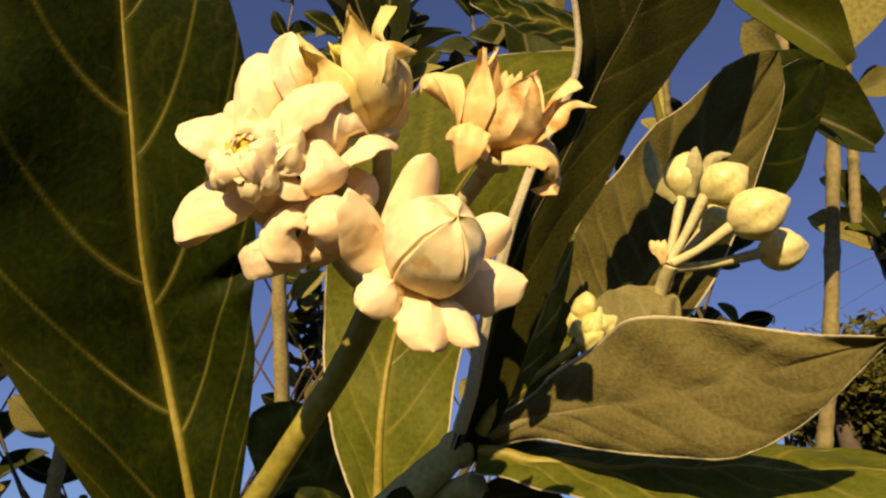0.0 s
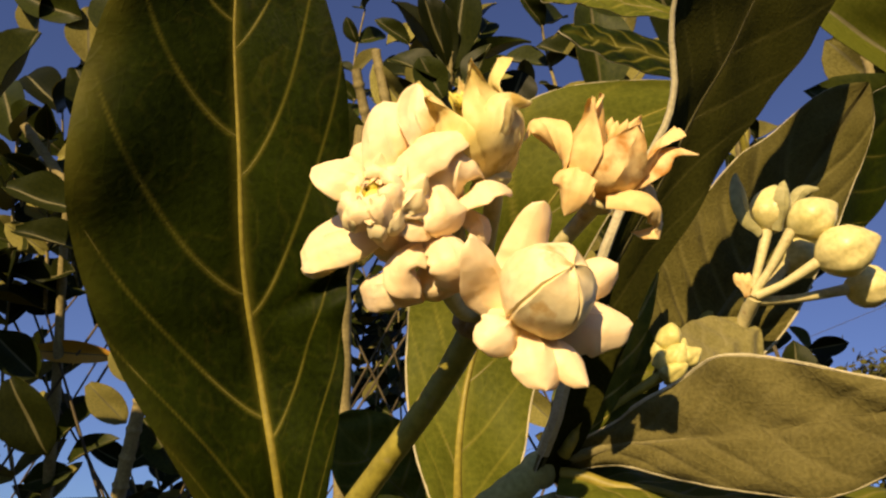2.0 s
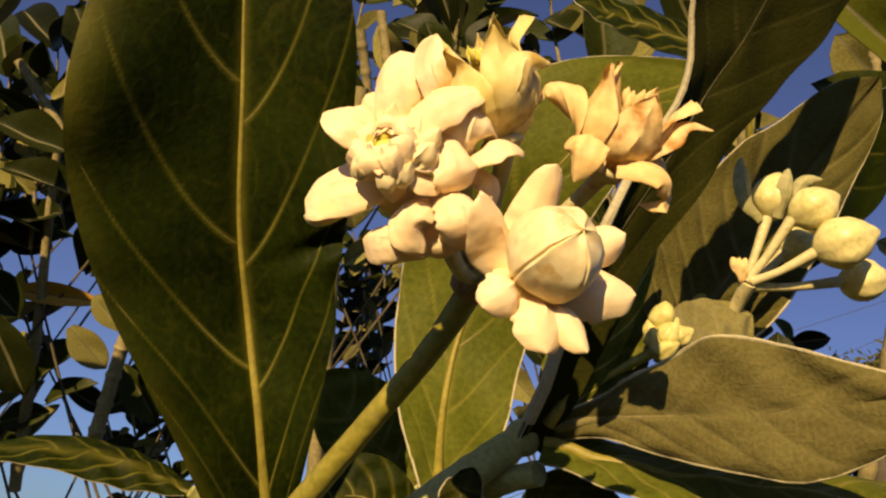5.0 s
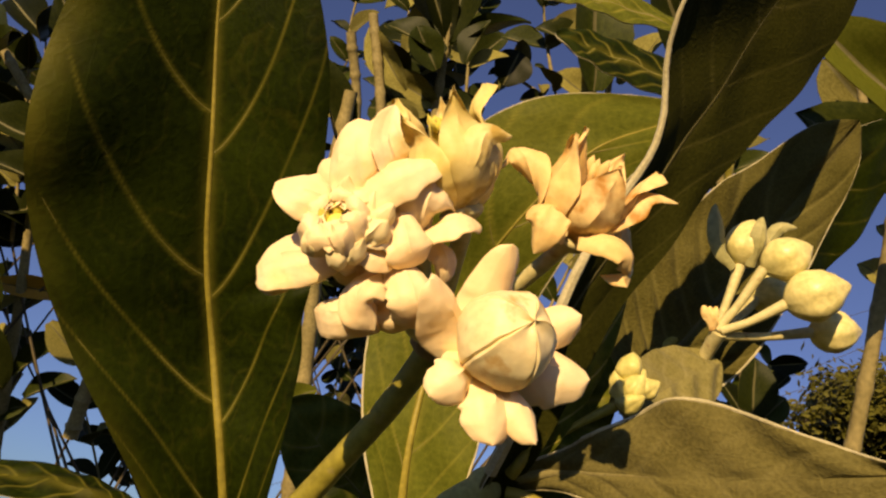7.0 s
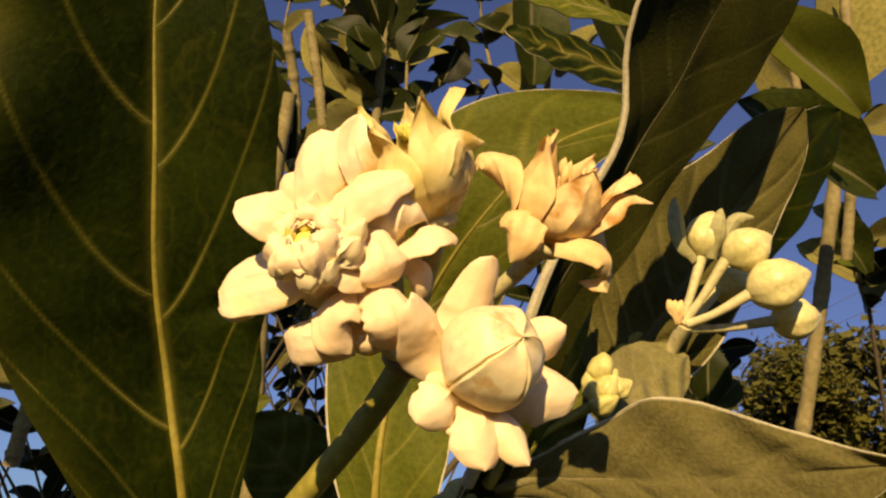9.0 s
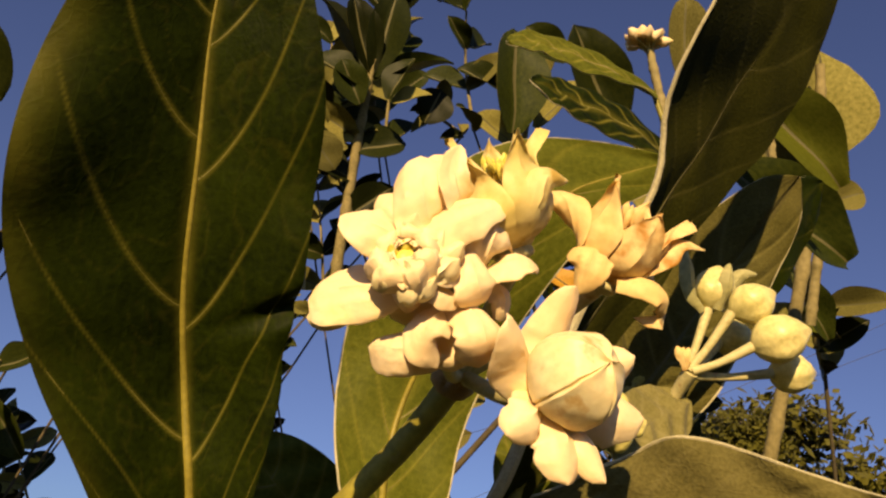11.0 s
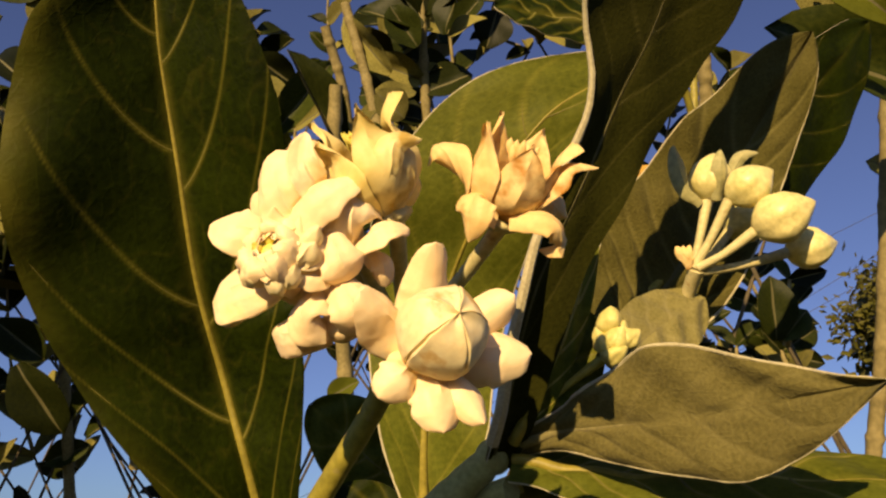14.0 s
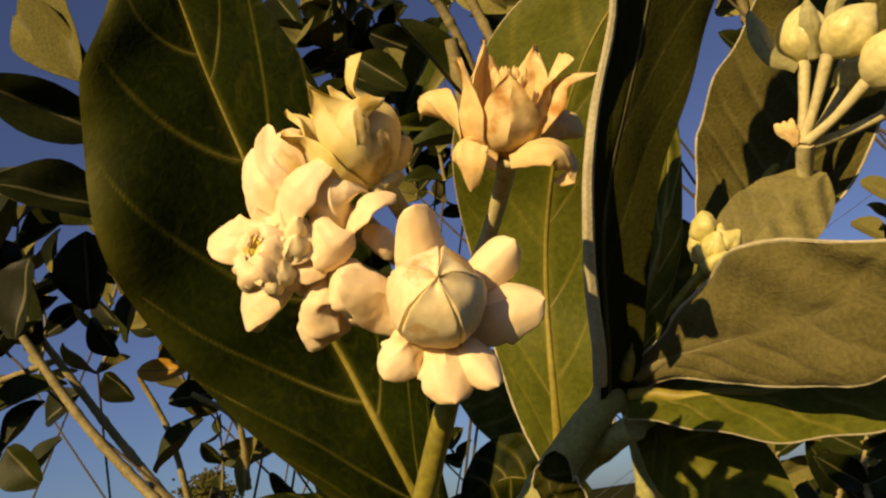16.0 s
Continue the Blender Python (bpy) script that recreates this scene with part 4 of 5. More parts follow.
leaf("leaf", "dark green leaf standing behind the upright leaf", [(0.0897, 0.2561, 1.7233), (0.0578, 0.2454, 1.7330), (0.0306, 0.2408, 1.7378), (0.0116, 0.2355, 1.7394)], (0.1, -0.25, -0.95), (-0.1, 0.25, 0.95), (0.018, 0.016), 5, top=LEAF_TOP, below=LEAF_TOP, vein=THIN, rib=0.0009, vein_r=0.0003, low=0.6, widest=0.4)
leaf("leaf", "pale green young leaf high above the flowers", [(0.0956, 0.2968, 1.8011), (0.0582, 0.2879, 1.8074), (0.0253, 0.2806, 1.8068), (0.0063, 0.2755, 1.7997)], (0.1, -0.35, -0.93), (-0.1, 0.35, 0.93), (0.014, 0.014), 5, top=LEAF_FRESH, below=LEAF_PALE, vein=VEIN_PALE, thin=LEAF_PALE, rib=0.0009, vein_r=0.0003, low=0.5, widest=0.45)
part("leaf_stalk", tube([(0.0520, 0.2570, 1.5950), (0.0900, 0.2900, 1.6600), (0.1080, 0.2950, 1.7400), (0.0956, 0.2968, 1.8011)], [0.0026, 0.0024, 0.0020, 0.0016], STALK, 30, 8), stem)
part("leaf_stalk", tube([(0.0900, 0.2900, 1.6600), (0.0990, 0.2780, 1.6950), (0.0897, 0.2561, 1.7233)], [0.0020, 0.0018, 0.0016], STALK, 20, 8), stem)

# ---- shrubs behind ----
def far_blade(seed, front, behind):
    rnd = random.Random(seed)
    n, k = 11, 4
    bend, fold, twist = rnd.uniform(-0.22, 0.1), rnd.uniform(0.15, 0.5), rnd.uniform(-0.3, 0.3)
    verts, slots, faces = [], [], []
    ss = np.linspace(0, 1, n)
    w = np.maximum(outline(ss, 0.25, 0.5, 1.3), 0.02) * 0.5
    for off in (0.004, -0.004):
        for s, h in zip(ss, w):
            for u in (-1.0, -0.7, -0.35, -0.06, 0.06, 0.35, 0.7, 1.0):
                verts.append((u * h, s, bend * s * s + fold * h * abs(u) + twist * u * h * s + 0.02 * math.sin(9 * s + 3 * u) + off))
    m = 8
    N = n * m
    for i in range(n - 1):
        for j in range(m - 1):
            a = i * m + j
            faces += [(a, a + 1, a + m + 1, a + m), (N + a, N + a + m, N + a + m + 1, N + a + 1)]
            slots += [2, 2] if j == 3 else [0, 1]
    return mesh_of("far_blade", verts, faces, [front, behind, FAR_VEIN], slots)


FAR = [far_blade(i, FAR_TOP, FAR_BELOW) for i in range(4)]
FAR_FLIP = [far_blade(i + 10, FAR_BELOW, FAR_TOP) for i in range(4)]
FAR_FRESH = [far_blade(i + 20, LEAF_FRESH, LEAF_BELOW) for i in range(2)]
FAR_DEAD = [far_blade(i + 30, DEAD, DEAD) for i in range(2)]
KINDS = {"d": FAR, "u": FAR_FLIP, "g": FAR_FRESH, "o": FAR_DEAD}
dice = random.Random(5)


def far_leaf(parent, base, tip, width, kind="d", facing=(-0.1, -1.0, 0.1)):
    """A leaf of a shrub behind, from base to tip, turned more or less towards facing."""
    base, tip = Vector(base), Vector(tip)
    y = tip - base
    z = Vector(facing) + Vector([dice.uniform(-0.45, 0.45) for _ in range(3)])
    z = (z - y * (z.dot(y) / y.length_squared)).normalized()
    x = y.cross(z).normalized() * width
    m = Matrix((x, y, z * y.length)).transposed().to_4x4()
    m.translation = base - Vector(parent.location)
    ob = new("leaf", dice.choice(KINDS[kind]))
    ob.parent = parent
    ob.matrix_basis = m
    return ob


def shrub(label, stems, leaves, group="shrubs behind"):
    at = Vector(stems[0][0][0])
    ob = root("shrub_branch", at, label, "shrub branch", group)
    first = Vector(stems[0][0][0])
    lean = Vector((dice.choice((-1, 1)) * dice.uniform(0.35, 0.9), dice.uniform(0.1, 0.6), 0.0))
    part("main_stem", tube([(first.x + lean.x * 1.3, first.y + lean.y * 1.3, 0.0), (first.x + lean.x * 0.8, first.y + lean.y, first.z * 0.55), first], [0.005, 0.0030, min(0.0022, stems[0][1])], FAR_DARK, 20, 8, 0.001), ob)
    for pts, r0, r1 in stems:
        joints = 8 * len(pts) if r0 > 0.0045 else 0
        swell = [(r0 + (r1 - r0) * i / 60) * (1.0 + (0.28 * math.exp(-((i * joints / 60.0 + 0.5) % 4 - 2) ** 2 / 0.06) if joints else 0.0)) for i in range(61)]
        part("stem", tube(pts, swell, FAR_STEM, 60, 10, 0.0008), ob)
    for base, tip, width, kind in leaves:
        far_leaf(ob, base, tip, width, kind)
    return ob


shrub("dark leafy shoot of a milkweed shrub against the sky", [([(-0.122, 1.244, 2.082), (-0.122, 1.110, 2.335), (-0.118, 1.031, 2.485)], 0.0110, 0.0063)],
      [((-0.126, 1.066, 2.420), (-0.236, 0.999, 2.530), 0.079, "d"), ((-0.120, 1.061, 2.429), (-0.178, 0.994, 2.548), 0.068, "d"), ((-0.115, 1.061, 2.429), (-0.094, 0.982, 2.581), 0.074, "d"), ((-0.115, 1.066, 2.420), (0.025, 1.036, 2.497), 0.037, "d"), ((-0.117, 1.043, 2.387), (-0.227, 1.015, 2.427), 0.072, "d"),
       ((-0.177, 1.075, 2.320), (-0.262, 1.022, 2.406), 0.061, "u"), ((-0.070, 1.055, 2.373), (-0.005, 1.043, 2.404), 0.058, "u"), ((-0.007, 1.125, 2.397), (0.018, 1.094, 2.460), 0.075, "d"), ((-0.077, 1.052, 2.376), (-0.054, 1.012, 2.455), 0.061, "d"), ((-0.122, 1.115, 2.325), (-0.219, 1.089, 2.362), 0.063, "u"), ((-0.120, 1.125, 2.306), (-0.036, 1.113, 2.340), 0.074, "d"),
       ((-0.124, 1.150, 2.259), (-0.215, 1.131, 2.282), 0.074, "d"), ((-0.126, 1.043, 2.348), (-0.170, 1.008, 2.409), 0.061, "d"), ((-0.122, 1.185, 2.194), (-0.045, 1.153, 2.264), 0.063, "d")])
shrub("shoot with one large dark leaf and pale young leaves", [([(0.200, 1.284, 2.239), (0.198, 1.194, 2.408), (0.198, 1.126, 2.537)], 0.0094, 0.0047)],
      [((0.159, 1.101, 2.390), (0.142, 1.005, 2.572), 0.123, "d"), ((0.219, 1.166, 2.464), (0.291, 1.117, 2.569), 0.068, "u"), ((0.137, 1.134, 2.513), (0.046, 1.110, 2.548), 0.051, "d"), ((0.217, 1.167, 2.574), (0.224, 1.106, 2.688), 0.070, "u"), ((0.175, 1.183, 2.427), (0.095, 1.153, 2.471), 0.061, "u"),
       ((0.363, 1.097, 2.427), (0.238, 1.003, 2.588), 0.123, "d"), ((0.201, 1.237, 2.329), (0.121, 1.213, 2.362), 0.079, "d"), ((0.212, 1.237, 2.329), (0.301, 1.215, 2.385), 0.079, "d")])
shrub("tall pale stalk with big dark leaves", [([(0.2980, 0.6247, 1.5907), (0.3089, 0.5743, 1.6970), (0.3155, 0.4917, 1.8712)], 0.0064, 0.0054), ([(0.3757, 0.5992, 1.8313), (0.3706, 0.5447, 1.9462), (0.3496, 0.4903, 2.0609)], 0.0050, 0.0045), ([(0.3201, 0.5417, 1.9525), (0.3001, 0.5088, 2.0216)], 0.004, 0.004)],
      [((0.308, 0.444, 1.809), (0.195, 0.421, 1.856), 0.063, "d"), ((0.362, 0.549, 1.983), (0.370, 0.496, 2.096), 0.104, "u"), ((0.372, 0.586, 1.977), (0.297, 0.557, 2.037), 0.068, "u"), ((0.409, 0.622, 1.831), (0.359, 0.596, 1.884), 0.033, "d"), ((0.367, 0.773, 1.932), (0.394, 0.749, 1.982), 0.023, "d"),
       ((0.218, 0.563, 1.673), (0.217, 0.542, 1.718), 0.032, "d"), ((0.223, 0.563, 1.673), (0.242, 0.553, 1.694), 0.023, "d"), ((0.392, 0.646, 1.849), (0.432, 0.648, 1.844), 0.023, "g"), ((0.407, 0.588, 1.972), (0.446, 0.580, 1.988), 0.034, "u"), ((0.255, 0.369, 1.818), (0.180, 0.339, 1.874), 0.042, "g")])
shrub("shoot with fresh green leaves and a small white flower head", [([(0.1566, 0.4435, 1.7980), (0.1530, 0.4101, 1.8609), (0.1380, 0.4013, 1.9438)], 0.005, 0.003)],
      [((0.175, 0.424, 1.938), (0.166, 0.391, 2.002), 0.032, "u"), ((0.083, 0.444, 1.957), (0.045, 0.436, 1.978), 0.028, "d")])
white = root("white_flower_head", (0.1311, 0.4012, 1.9449), "small cream flower head high in the shrub", "flower")
for i in range(16):
    turn, out = 2.4 * i, math.sqrt((i + 0.5) / 16)
    way = np.array((math.cos(turn) * out, 0.6 * math.sin(turn) * out - 0.3, 0.7 - 0.5 * out))
    floret = np.array((0.1331, 0.4012, 1.9440)) + 0.016 * way
    part("floret", ball(floret, way, 0.0042, 0.012, PETAL, 5, 0.2, n=8, k=10, rough=0.0015), white)
    part("floret_stalk", tube([(0.1380, 0.4013, 1.9420), floret], [0.0010, 0.0008], PEDICEL, 6, 6), white)
shrub("leafy shrub branch with dense dark leaves", [([(-0.849, 1.433, 1.585), (-0.829, 1.287, 1.863), (-0.819, 1.150, 2.122), (-0.789, 0.994, 2.419)], 0.0108, 0.0054), ([(-0.635, 1.241, 1.667), (-0.595, 1.155, 1.835)], 0.0121, 0.0108), ([(-0.853, 1.002, 2.242), (-0.707, 1.100, 2.077)], 0.0081, 0.0081)],
      [((-0.838, 0.935, 2.370), (-0.827, 0.888, 2.458), 0.084, "u"), ((-0.740, 0.955, 2.345), (-0.747, 0.909, 2.431), 0.070, "u"), ((-0.870, 0.894, 2.442), (-0.750, 0.922, 2.406), 0.074, "d"), ((-0.854, 0.929, 2.223), (-0.770, 0.878, 2.331), 0.088, "d"), ((-0.660, 0.944, 2.377), (-0.718, 0.891, 2.468), 0.094, "d"), ((-0.783, 0.980, 2.354), (-0.704, 1.051, 2.234), 0.086, "d"),
       ((-0.818, 1.028, 2.044), (-0.669, 1.048, 2.026), 0.057, "d"), ((-0.883, 1.051, 2.144), (-0.757, 1.080, 2.109), 0.064, "d"), ((-0.930, 1.184, 2.042), (-0.809, 1.205, 2.022), 0.058, "d"), ((-0.820, 1.141, 1.829), (-0.759, 1.205, 1.717), 0.088, "d"), ((-0.898, 1.171, 1.916), (-0.817, 1.212, 1.851), 0.070, "d"), ((-0.883, 1.255, 1.915), (-0.731, 1.264, 1.920), 0.042, "o"),
       ((-0.738, 1.244, 1.957), (-0.682, 1.238, 1.975), 0.028, "o"), ((-0.689, 1.151, 1.829), (-0.625, 1.184, 1.775), 0.051, "u"), ((-0.825, 1.335, 1.771), (-0.740, 1.302, 1.846), 0.043, "d"), ((-0.631, 1.252, 1.801), (-0.559, 1.300, 1.719), 0.055, "d"), ((-0.802, 1.357, 1.736), (-0.721, 1.335, 1.787), 0.046, "d"), ((-0.834, 1.090, 2.232), (-0.751, 1.080, 2.265), 0.046, "u"), ((-0.788, 1.307, 1.984), (-0.725, 1.258, 2.086), 0.077, "d"),
       ((-0.854, 1.284, 2.019), (-0.931, 1.281, 2.015), 0.055, "d"), ((-0.605, 1.154, 1.835), (-0.653, 1.126, 1.881), 0.042, "u"), ((-0.595, 1.163, 1.819), (-0.531, 1.152, 1.846), 0.046, "d"), ((-0.885, 1.373, 1.694), (-0.802, 1.361, 1.726), 0.052, "d")])
shrub("crossing pale stalk with dark and yellowing leaves", [([(-0.893, 1.077, 1.558), (-0.975, 0.983, 1.731), (-1.047, 0.893, 1.902)], 0.0085, 0.0060), ([(-1.050, 1.258, 1.596), (-1.051, 1.201, 1.751), (-1.079, 1.148, 1.867)], 0.0070, 0.0050), ([(-1.137, 0.882, 1.841), (-1.030, 0.914, 1.862)], 0.0055, 0.0055), ([(-0.886, 1.227, 1.617), (-0.873, 1.186, 1.741), (-0.938, 1.139, 1.804)], 0.0069, 0.0055)],
      [((-0.852, 0.828, 2.046), (-0.913, 0.774, 2.130), 0.087, "d"), ((-1.022, 0.785, 1.992), (-0.921, 0.769, 2.136), 0.109, "d"), ((-0.985, 0.843, 1.872), (-1.017, 0.769, 2.037), 0.118, "d"), ((-0.956, 0.915, 1.935), (-0.939, 0.874, 2.064), 0.096, "d"), ((-0.939, 0.822, 1.976), (-0.913, 0.807, 2.042), 0.038, "u"),
       ((-0.987, 1.182, 1.866), (-1.082, 1.143, 1.878), 0.048, "o"), ((-0.930, 1.160, 1.756), (-1.032, 1.155, 1.667), 0.068, "d"), ((-1.035, 1.185, 1.810), (-0.945, 1.217, 1.818), 0.058, "d"), ((-0.989, 1.010, 1.875), (-1.029, 0.971, 1.943), 0.057, "d"), ((-1.073, 0.999, 1.820), (-1.151, 0.984, 1.782), 0.072, "d"), ((-1.179, 1.013, 1.677), (-1.229, 0.969, 1.744), 0.091, "d"), ((-0.898, 1.226, 1.608), (-0.849, 1.205, 1.716), 0.036, "u"), ((-1.251, 1.119, 1.772), (-1.335, 1.116, 1.696), 0.068, "d"),
       ((-1.154, 1.215, 1.841), (-1.193, 1.178, 1.905), 0.072, "d"), ((-0.885, 1.301, 1.647), (-0.846, 1.334, 1.598), 0.045, "d"), ((-1.026, 1.067, 1.913), (-0.973, 1.050, 2.010), 0.065, "d")])
shrub("brown woody stalk with a few drooping leaves", [([(-0.241, 1.166, 1.607), (-0.241, 1.069, 1.798), (-0.244, 0.972, 1.988), (-0.226, 0.882, 2.164)], 0.0120, 0.0100)],
      [((-0.213, 1.048, 1.760), (-0.260, 1.059, 1.739), 0.032, "g"), ((0.308, 0.975, 1.986), (0.198, 0.945, 2.044), 0.045, "o"), ((-0.239, 1.050, 1.951), (-0.187, 1.031, 1.990), 0.035, "u"), ((-0.210, 0.966, 2.042), (-0.336, 0.924, 2.028), 0.052, "d"), ((-0.255, 0.944, 2.058), (-0.217, 0.986, 1.984), 0.052, "u"), ((-0.341, 0.970, 2.170), (-0.404, 0.924, 2.233), 0.056, "d"), ((-0.175, 0.931, 2.180), (-0.135, 0.959, 2.149), 0.060, "u")])
shrub("pale jointed stalk with sparse dark leaves", [([(-0.173, 1.180, 2.039), (-0.215, 1.079, 2.278), (-0.252, 1.012, 2.429)], 0.0094, 0.0086)],
      [((-0.219, 1.082, 2.268), (-0.136, 1.103, 2.296), 0.049, "u"), ((-0.365, 1.010, 2.154), (-0.262, 0.989, 2.299), 0.056, "d"), ((-0.360, 0.999, 2.191), (-0.367, 0.975, 2.263), 0.056, "u"), ((-0.245, 1.125, 2.175), (-0.168, 1.105, 2.304), 0.070, "u"), ((-0.245, 1.031, 2.180), (-0.168, 1.059, 2.149), 0.056, "d"), ((-0.402, 0.994, 2.315), (-0.338, 1.033, 2.276), 0.060, "d"), ((-0.491, 1.062, 2.301), (-0.420, 1.103, 2.269), 0.063, "d")])

shrub("branch with broad dark leaves and pale leaf undersides", [([(-0.229, 1.030, 2.040), (-0.227, 0.954, 2.175), (-0.247, 0.878, 2.270)], 0.0065, 0.008), ([(-0.933, 0.768, 1.859), (-0.855, 0.826, 1.707), (-0.752, 0.874, 1.571)], 0.006, 0.008)],
      [((-0.619, 0.449, 2.020), (-0.552, 0.563, 1.982), 0.063, "d"),
       ((-0.684, 0.523, 1.945), (-0.603, 0.625, 1.932), 0.069, "d"),
       ((-0.663, 0.650, 2.139), (-0.811, 0.623, 2.304), 0.080, "u"), ((-0.680, 0.640, 2.150), (-0.700, 0.600, 2.290), 0.070, "u"),
       ((-0.227, 0.946, 2.091), (-0.298, 0.847, 2.202), 0.063, "d"),
       ((-0.236, 0.998, 2.099), (-0.184, 0.965, 2.174), 0.057, "u"),
       ((-0.398, 0.986, 2.123), (-0.278, 1.036, 2.115), 0.034, "g"),
       ((-0.800, 0.577, 1.900), (-0.738, 0.594, 1.996), 0.103, "d"),
       ((-0.863, 0.703, 1.830), (-0.826, 0.696, 1.937), 0.092, "d"),
       ((-0.823, 0.821, 2.006), (-0.786, 0.773, 2.136), 0.046, "u")])

def twig(seed, base, tip, pairs, size, label):
    """A free shoot with pairs of leaves along it."""
    rnd = random.Random(seed)
    b, t = Vector(base), Vector(tip)
    mid = b.lerp(t, 0.5) + Vector([rnd.uniform(-0.02, 0.02) for _ in range(3)])
    along = (t - b).normalized()
    leaves = []
    path = spline([b, mid, t], pairs)
    for i, p in enumerate(path):
        p = Vector(p)
        turn = i * 1.57 + rnd.uniform(-0.4, 0.4)
        side = along.orthogonal().normalized()
        side.rotate(Matrix.Rotation(turn, 3, along))
        for sgn in (1, -1):
            d = (side * sgn * rnd.uniform(0.7, 1.1) + along * rnd.uniform(0.2, 0.9)).normalized()
            ln = size * rnd.uniform(0.7, 1.15)
            leaves.append((p, p + d * ln, ln * rnd.uniform(0.42, 0.58), "u" if rnd.random() < 0.30 else "d"))
    return shrub(label, [([b, mid, t], 0.004, 0.002)], leaves, "shoots behind")


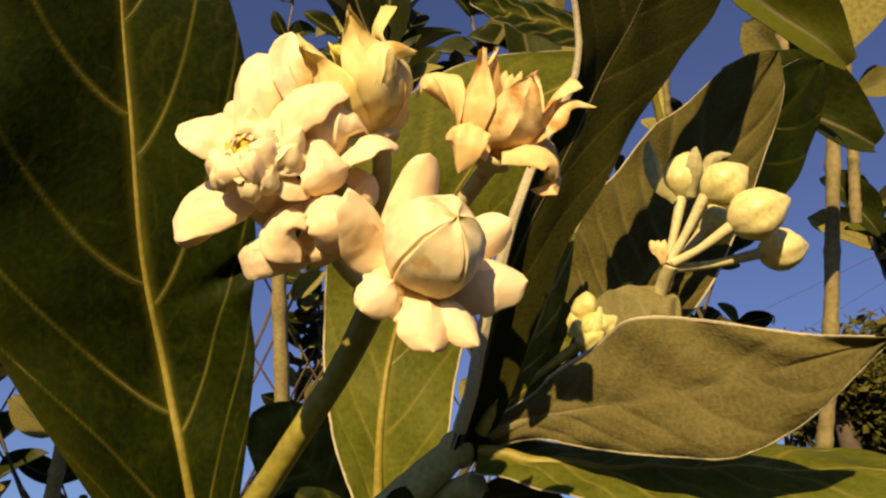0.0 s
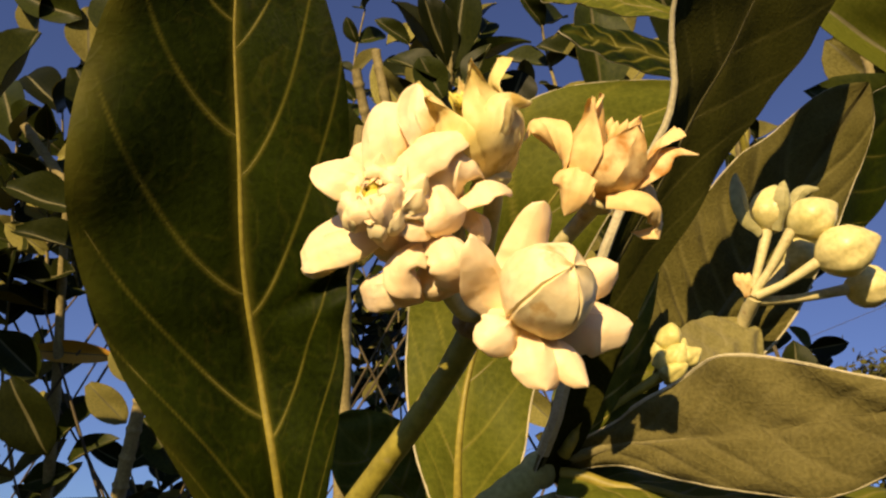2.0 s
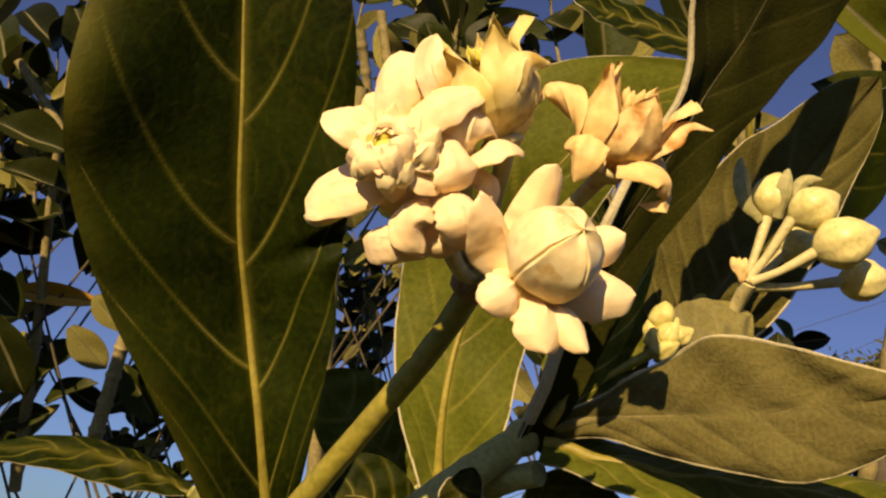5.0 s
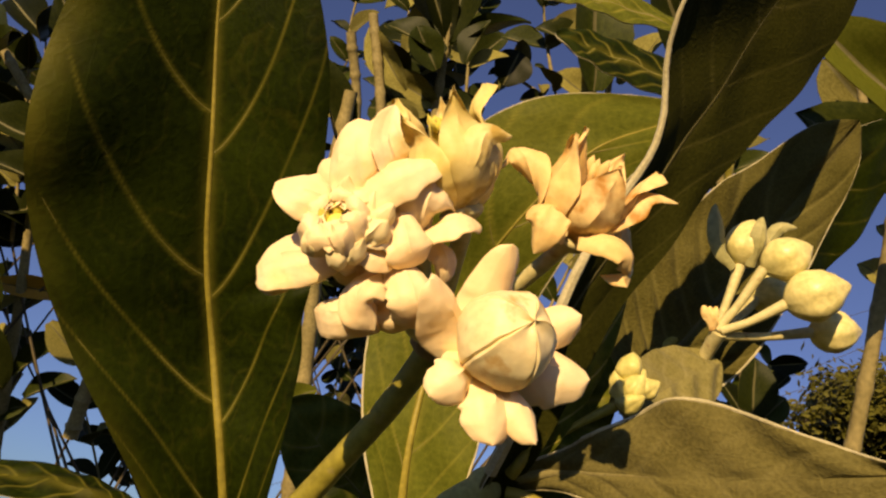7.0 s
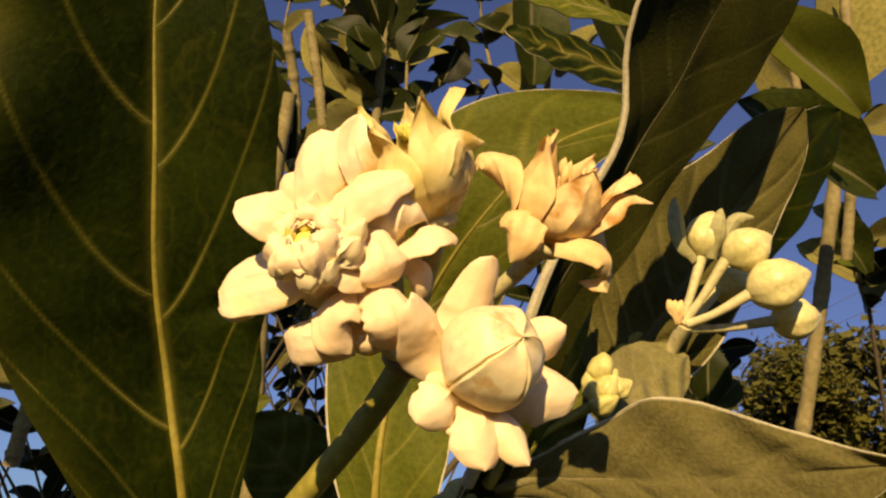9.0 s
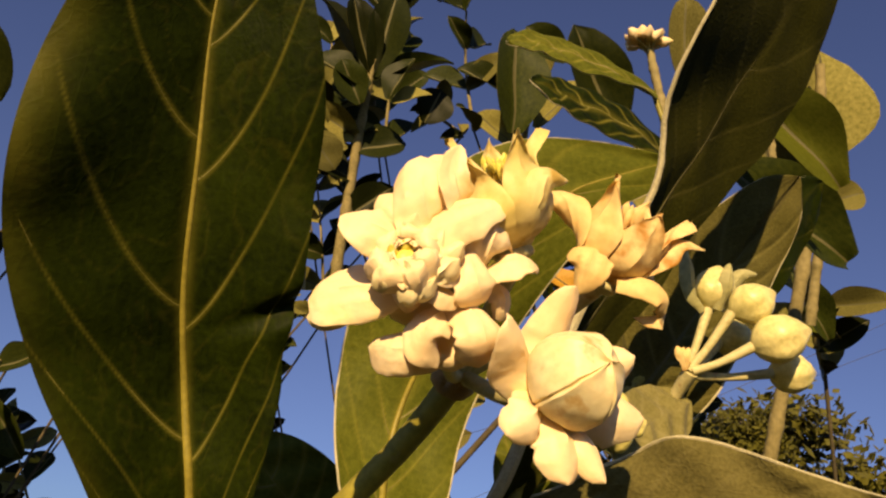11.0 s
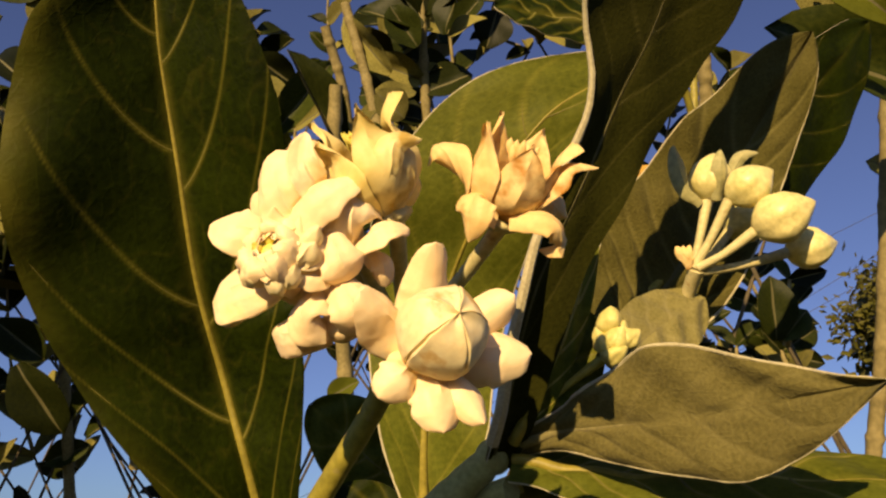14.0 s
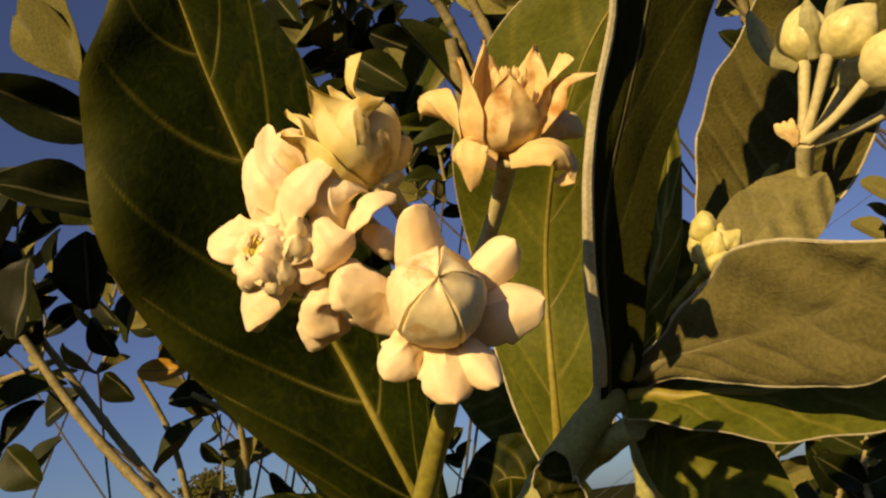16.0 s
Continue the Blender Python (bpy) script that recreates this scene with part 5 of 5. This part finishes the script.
for seed, a, b, pairs, size in ((1, (-0.956, 1.325, 2.032), (-0.992, 1.158, 2.340), 6, 0.085), (3, (-0.741, 1.804, 1.650), (-0.814, 1.690, 1.854), 5, 0.079), (4, (-1.165, 1.391, 1.878), (-1.145, 1.221, 2.200), 6, 0.091),
                                (5, (-1.118, 1.427, 1.570), (-1.023, 1.313, 1.798), 5, 0.085), (7, (-0.354, 2.154, 1.746), (-0.316, 1.938, 2.200), 9, 0.079), (8, (-0.241, 2.260, 1.791), (-0.381, 2.090, 2.147), 8, 0.079),
                                (9, (-0.276, 2.255, 1.848), (-0.313, 1.989, 2.343), 9, 0.085), (10, (-0.497, 1.334, 2.154), (-0.486, 1.201, 2.524), 7, 0.124), (11, (-0.399, 1.243, 2.122), (-0.372, 1.160, 2.374), 6, 0.098),
                                (12, (0.332, 1.428, 2.196), (0.367, 1.352, 2.366), 5, 0.099), (13, (0.2322, 0.7041, 1.8829), (0.2522, 0.6509, 1.9860), 5, 0.05), (14, (0.084, 1.297, 1.764), (0.179, 1.192, 2.147), 7, 0.099),
                                (15, (0.098, 1.618, 1.443), (0.207, 1.619, 1.550), 6, 0.083), (16, (-0.222, 1.503, 2.361), (-0.272, 1.387, 2.608), 5, 0.098), (17, (-0.298, 1.582, 2.192), (-0.300, 1.725, 1.913), 7, 0.068),
                                (18, (-0.395, 1.464, 2.673), (-0.375, 1.358, 2.876), 4, 0.084), (19, (-0.959, 1.607, 1.706), (-0.994, 1.458, 1.982), 6, 0.105), (20, (-0.875, 1.552, 2.132), (-1.014, 1.460, 2.286), 5, 0.098),
                                (22, (-0.683, 1.832, 1.631), (-0.757, 1.730, 1.813), 4, 0.084), (23, (-1.481, 1.243, 1.920), (-1.419, 1.166, 2.193), 6, 0.112), (24, (-1.144, 1.107, 1.884), (-1.038, 1.076, 2.077), 5, 0.091),
                                (26, (-0.600, 1.221, 2.356), (-0.567, 1.158, 2.561), 4, 0.116), (27, (-0.174, 1.193, 2.285), (-0.202, 1.115, 2.429), 4, 0.098), (28, (0.074, 1.173, 2.420), (0.004, 1.160, 2.440), 3, 0.070),
                                (29, (0.072, 1.488, 1.485), (0.249, 1.543, 1.514), 8, 0.070), (31, (-0.506, 1.657, 2.224), (-0.607, 1.572, 2.351), 5, 0.098), (32, (-0.155, 1.249, 2.319), (-0.213, 1.135, 2.558), 5, 0.116),
                                (33, (-0.079, 1.292, 2.443), (-0.105, 1.172, 2.702), 4, 0.116), (35, (-0.112, 1.462, 2.302), (-0.171, 1.302, 2.611), 5, 0.116), (36, (0.094, 1.169, 2.433), (0.040, 1.067, 2.647), 4, 0.098),
                                (38, (-0.706, 1.718, 1.487), (-0.798, 1.582, 1.773), 5, 0.105), (39, (-0.907, 1.367, 1.707), (-0.934, 1.217, 2.029), 6, 0.112), (40, (-0.865, 1.239, 1.991), (-0.877, 1.102, 2.286), 6, 0.105),
                                (41, (0.2619, 0.6637, 1.6950), (0.2661, 0.6387, 1.7478), 4, 0.03), (42, (-0.145, 1.490, 2.113), (-0.203, 1.366, 2.355), 5, 0.098), (43, (0.211, 1.316, 2.110), (0.236, 1.242, 2.338), 5, 0.099),
                                (44, (0.1957, 0.8555, 1.6290), (0.2199, 0.8233, 1.7499), 6, 0.05), (45, (0.2721, 0.9312, 1.6171), (0.2863, 0.8921, 1.7527), 6, 0.055), (46, (0.3068, 0.8848, 1.6204), (0.3160, 0.8432, 1.7600), 6, 0.055),
                                (47, (0.2629, 0.9601, 1.6893), (0.3299, 0.9613, 1.7367), 5, 0.05), (50, (-0.970, 1.298, 1.998), (-0.940, 1.104, 2.280), 6, 0.150), (51, (-0.974, 1.496, 2.135), (-0.974, 1.239, 2.450), 6, 0.160),
                                (58, (-0.827, 1.907, 1.733), (-0.811, 1.822, 1.870), 4, 0.100), (60, (-0.116, 1.410, 2.599), (-0.129, 1.211, 2.741), 4, 0.170), (61, (-0.454, 2.167, 2.083), (-0.407, 2.025, 2.318), 6, 0.110),
                                (62, (-0.354, 2.271, 2.152), (-0.338, 2.125, 2.362), 6, 0.110), (63, (-0.348, 2.038, 2.220), (-0.411, 1.875, 2.412), 5, 0.100), (64, (-1.104, 0.874, 1.885), (-1.013, 0.814, 2.076), 6, 0.120),
                                (66, (-1.051, 0.831, 1.704), (-1.012, 0.774, 1.835), 5, 0.110), (68, (-1.284, 1.243, 2.025), (-1.174, 1.185, 2.204), 5, 0.100), (70, (-0.533, 1.207, 2.378), (-0.578, 1.071, 2.440), 6, 0.120),
                                (71, (-0.485, 1.374, 2.344), (-0.580, 1.243, 2.386), 5, 0.110), (72, (-0.504, 1.211, 2.405), (-0.491, 1.071, 2.504), 5, 0.120), (80, (0.015, 0.892, 1.440), (0.070, 0.893, 1.553), 5, 0.070),
                                (81, (0.071, 0.792, 1.440), (0.112, 0.791, 1.537), 5, 0.065), (82, (0.118, 0.739, 1.440), (0.129, 0.739, 1.547), 5, 0.060), (83, (0.150, 0.883, 1.400), (0.170, 0.879, 1.520), 6, 0.065),
                                (84, (0.240, 0.850, 1.420), (0.230, 0.845, 1.540), 6, 0.065), (73, (0.497, 0.763, 1.856), (0.471, 0.712, 1.916), 4, 0.070), (74, (0.354, 0.995, 1.756), (0.332, 0.939, 1.850), 5, 0.070),
                                (75, (0.286, 1.145, 1.720), (0.385, 1.068, 1.787), 6, 0.080), (76, (0.368, 1.005, 1.787), (0.292, 1.008, 1.709), 6, 0.070), (77, (0.346, 0.861, 1.911), (0.312, 0.807, 1.976), 5, 0.090)):
    twig(seed, a, b, pairs, size, "leafy shoot of a dark green milkweed shrub")


# ---- distant trees and wires ----
def tree(seed, top, radius, label):
    rnd = random.Random(seed)
    top = Vector(top)
    ob = root("tree", (top.x, top.y, 0.0), label, "tree")
    trunk_h = top.z - radius * 1.2
    part("trunk", tube([(top.x, top.y, 0.0), (top.x + 0.1, top.y, trunk_h * 0.5), (top.x, top.y, trunk_h)], [0.18, 0.14, 0.09], BARK, 14, 9, 0.02), ob)
    verts, faces = [], []
    clumps = []
    for i in range(26):
        d = Vector((rnd.gauss(0, 1), rnd.gauss(0, 1), rnd.gauss(0, 0.9))).normalized() * radius * rnd.uniform(0.35, 1.0)
        d.z *= 0.85
        c = Vector((top.x, top.y, top.z - radius)) + d
        clumps.append(c)
        if i < 9:
            part("limb", tube([(top.x, top.y, trunk_h), (top.x + d.x * 0.4, top.y + d.y * 0.4, trunk_h + (c.z - trunk_h) * 0.6), c], [0.07, 0.04, 0.015], BARK, 10, 6), ob)
    for c in clumps:
        for _ in range(170):
            p = c + Vector((rnd.gauss(0, 1), rnd.gauss(0, 1), rnd.gauss(0, 0.8))) * radius * 0.17
            ln = radius * rnd.uniform(0.08, 0.16)
            u = Vector((rnd.gauss(0, 1), rnd.gauss(0, 1), rnd.gauss(0, 1))).normalized() * ln
            w = u.orthogonal().normalized() * ln * 0.45
            n = len(verts)
            lift = u.cross(w).normalized() * ln * 0.12
            verts += [p, p + u * 0.5 + w, p + u, p + u * 0.5 - w, p + u * 0.5 + lift]
            faces += [(n, n + 1, n + 4), (n + 1, n + 2, n + 4), (n + 2, n + 3, n + 4), (n + 3, n, n + 4)]
    part("crown", (np.array(verts), faces, [TREE_LEAF]), ob)


tree(1, (4.5411, 8.6271, 4.8417), 0.75, "distant leafy tree with yellow-green sunlit crown")
tree(2, (5.7187, 9.3546, 5.0888), 1.3, "distant leafy tree with dark green crown")
tree(3, (-9.7084, 11.6536, 2.9252), 0.55, "small distant round tree")
tree(4, (5.7797, 10.7519, 5.5213), 0.9, "distant leafy tree with olive crown")
for i, (a, b) in enumerate((((5.5693, 15.7845, 6.1756), (9.6523, 14.9990, 8.3776)), ((5.8336, 15.8582, 6.0471), (9.7175, 15.2026, 7.9423)), ((4.7855, 16.4316, 7.0709), (10.1695, 15.6669, 9.3845)))):
    a, b = Vector(a), Vector(b)
    d = b - a
    pts = [a - d * 3, a - d + Vector((0, 0, -0.05)), a + d * 0.5 + Vector((0, 0, -0.08)), b + d, b + d * 3]
    w = root("power_line", pts[0], "thin dark overhead power line", "power line", "power lines")
    part("wire", tube(pts, [0.006, 0.006], WIRE, 40, 5), w)

leaf("leaf", "broad dark leaf on the same branch as the buds", [(0.0811, 0.2720, 1.6294), (0.1303, 0.3400, 1.6951), (0.1756, 0.3491, 1.7455), (0.2249, 0.3446, 1.8013)], (-0.5, -0.6, 0.6), (0.5, 0.6, -0.6), (0.028, 0.040), 6, top=LEAF_TOP, below=LEAF_TOP, vein=THIN, rib=0.0012, vein_r=0.0003, tinge=0.35, low=0.2, widest=0.55)
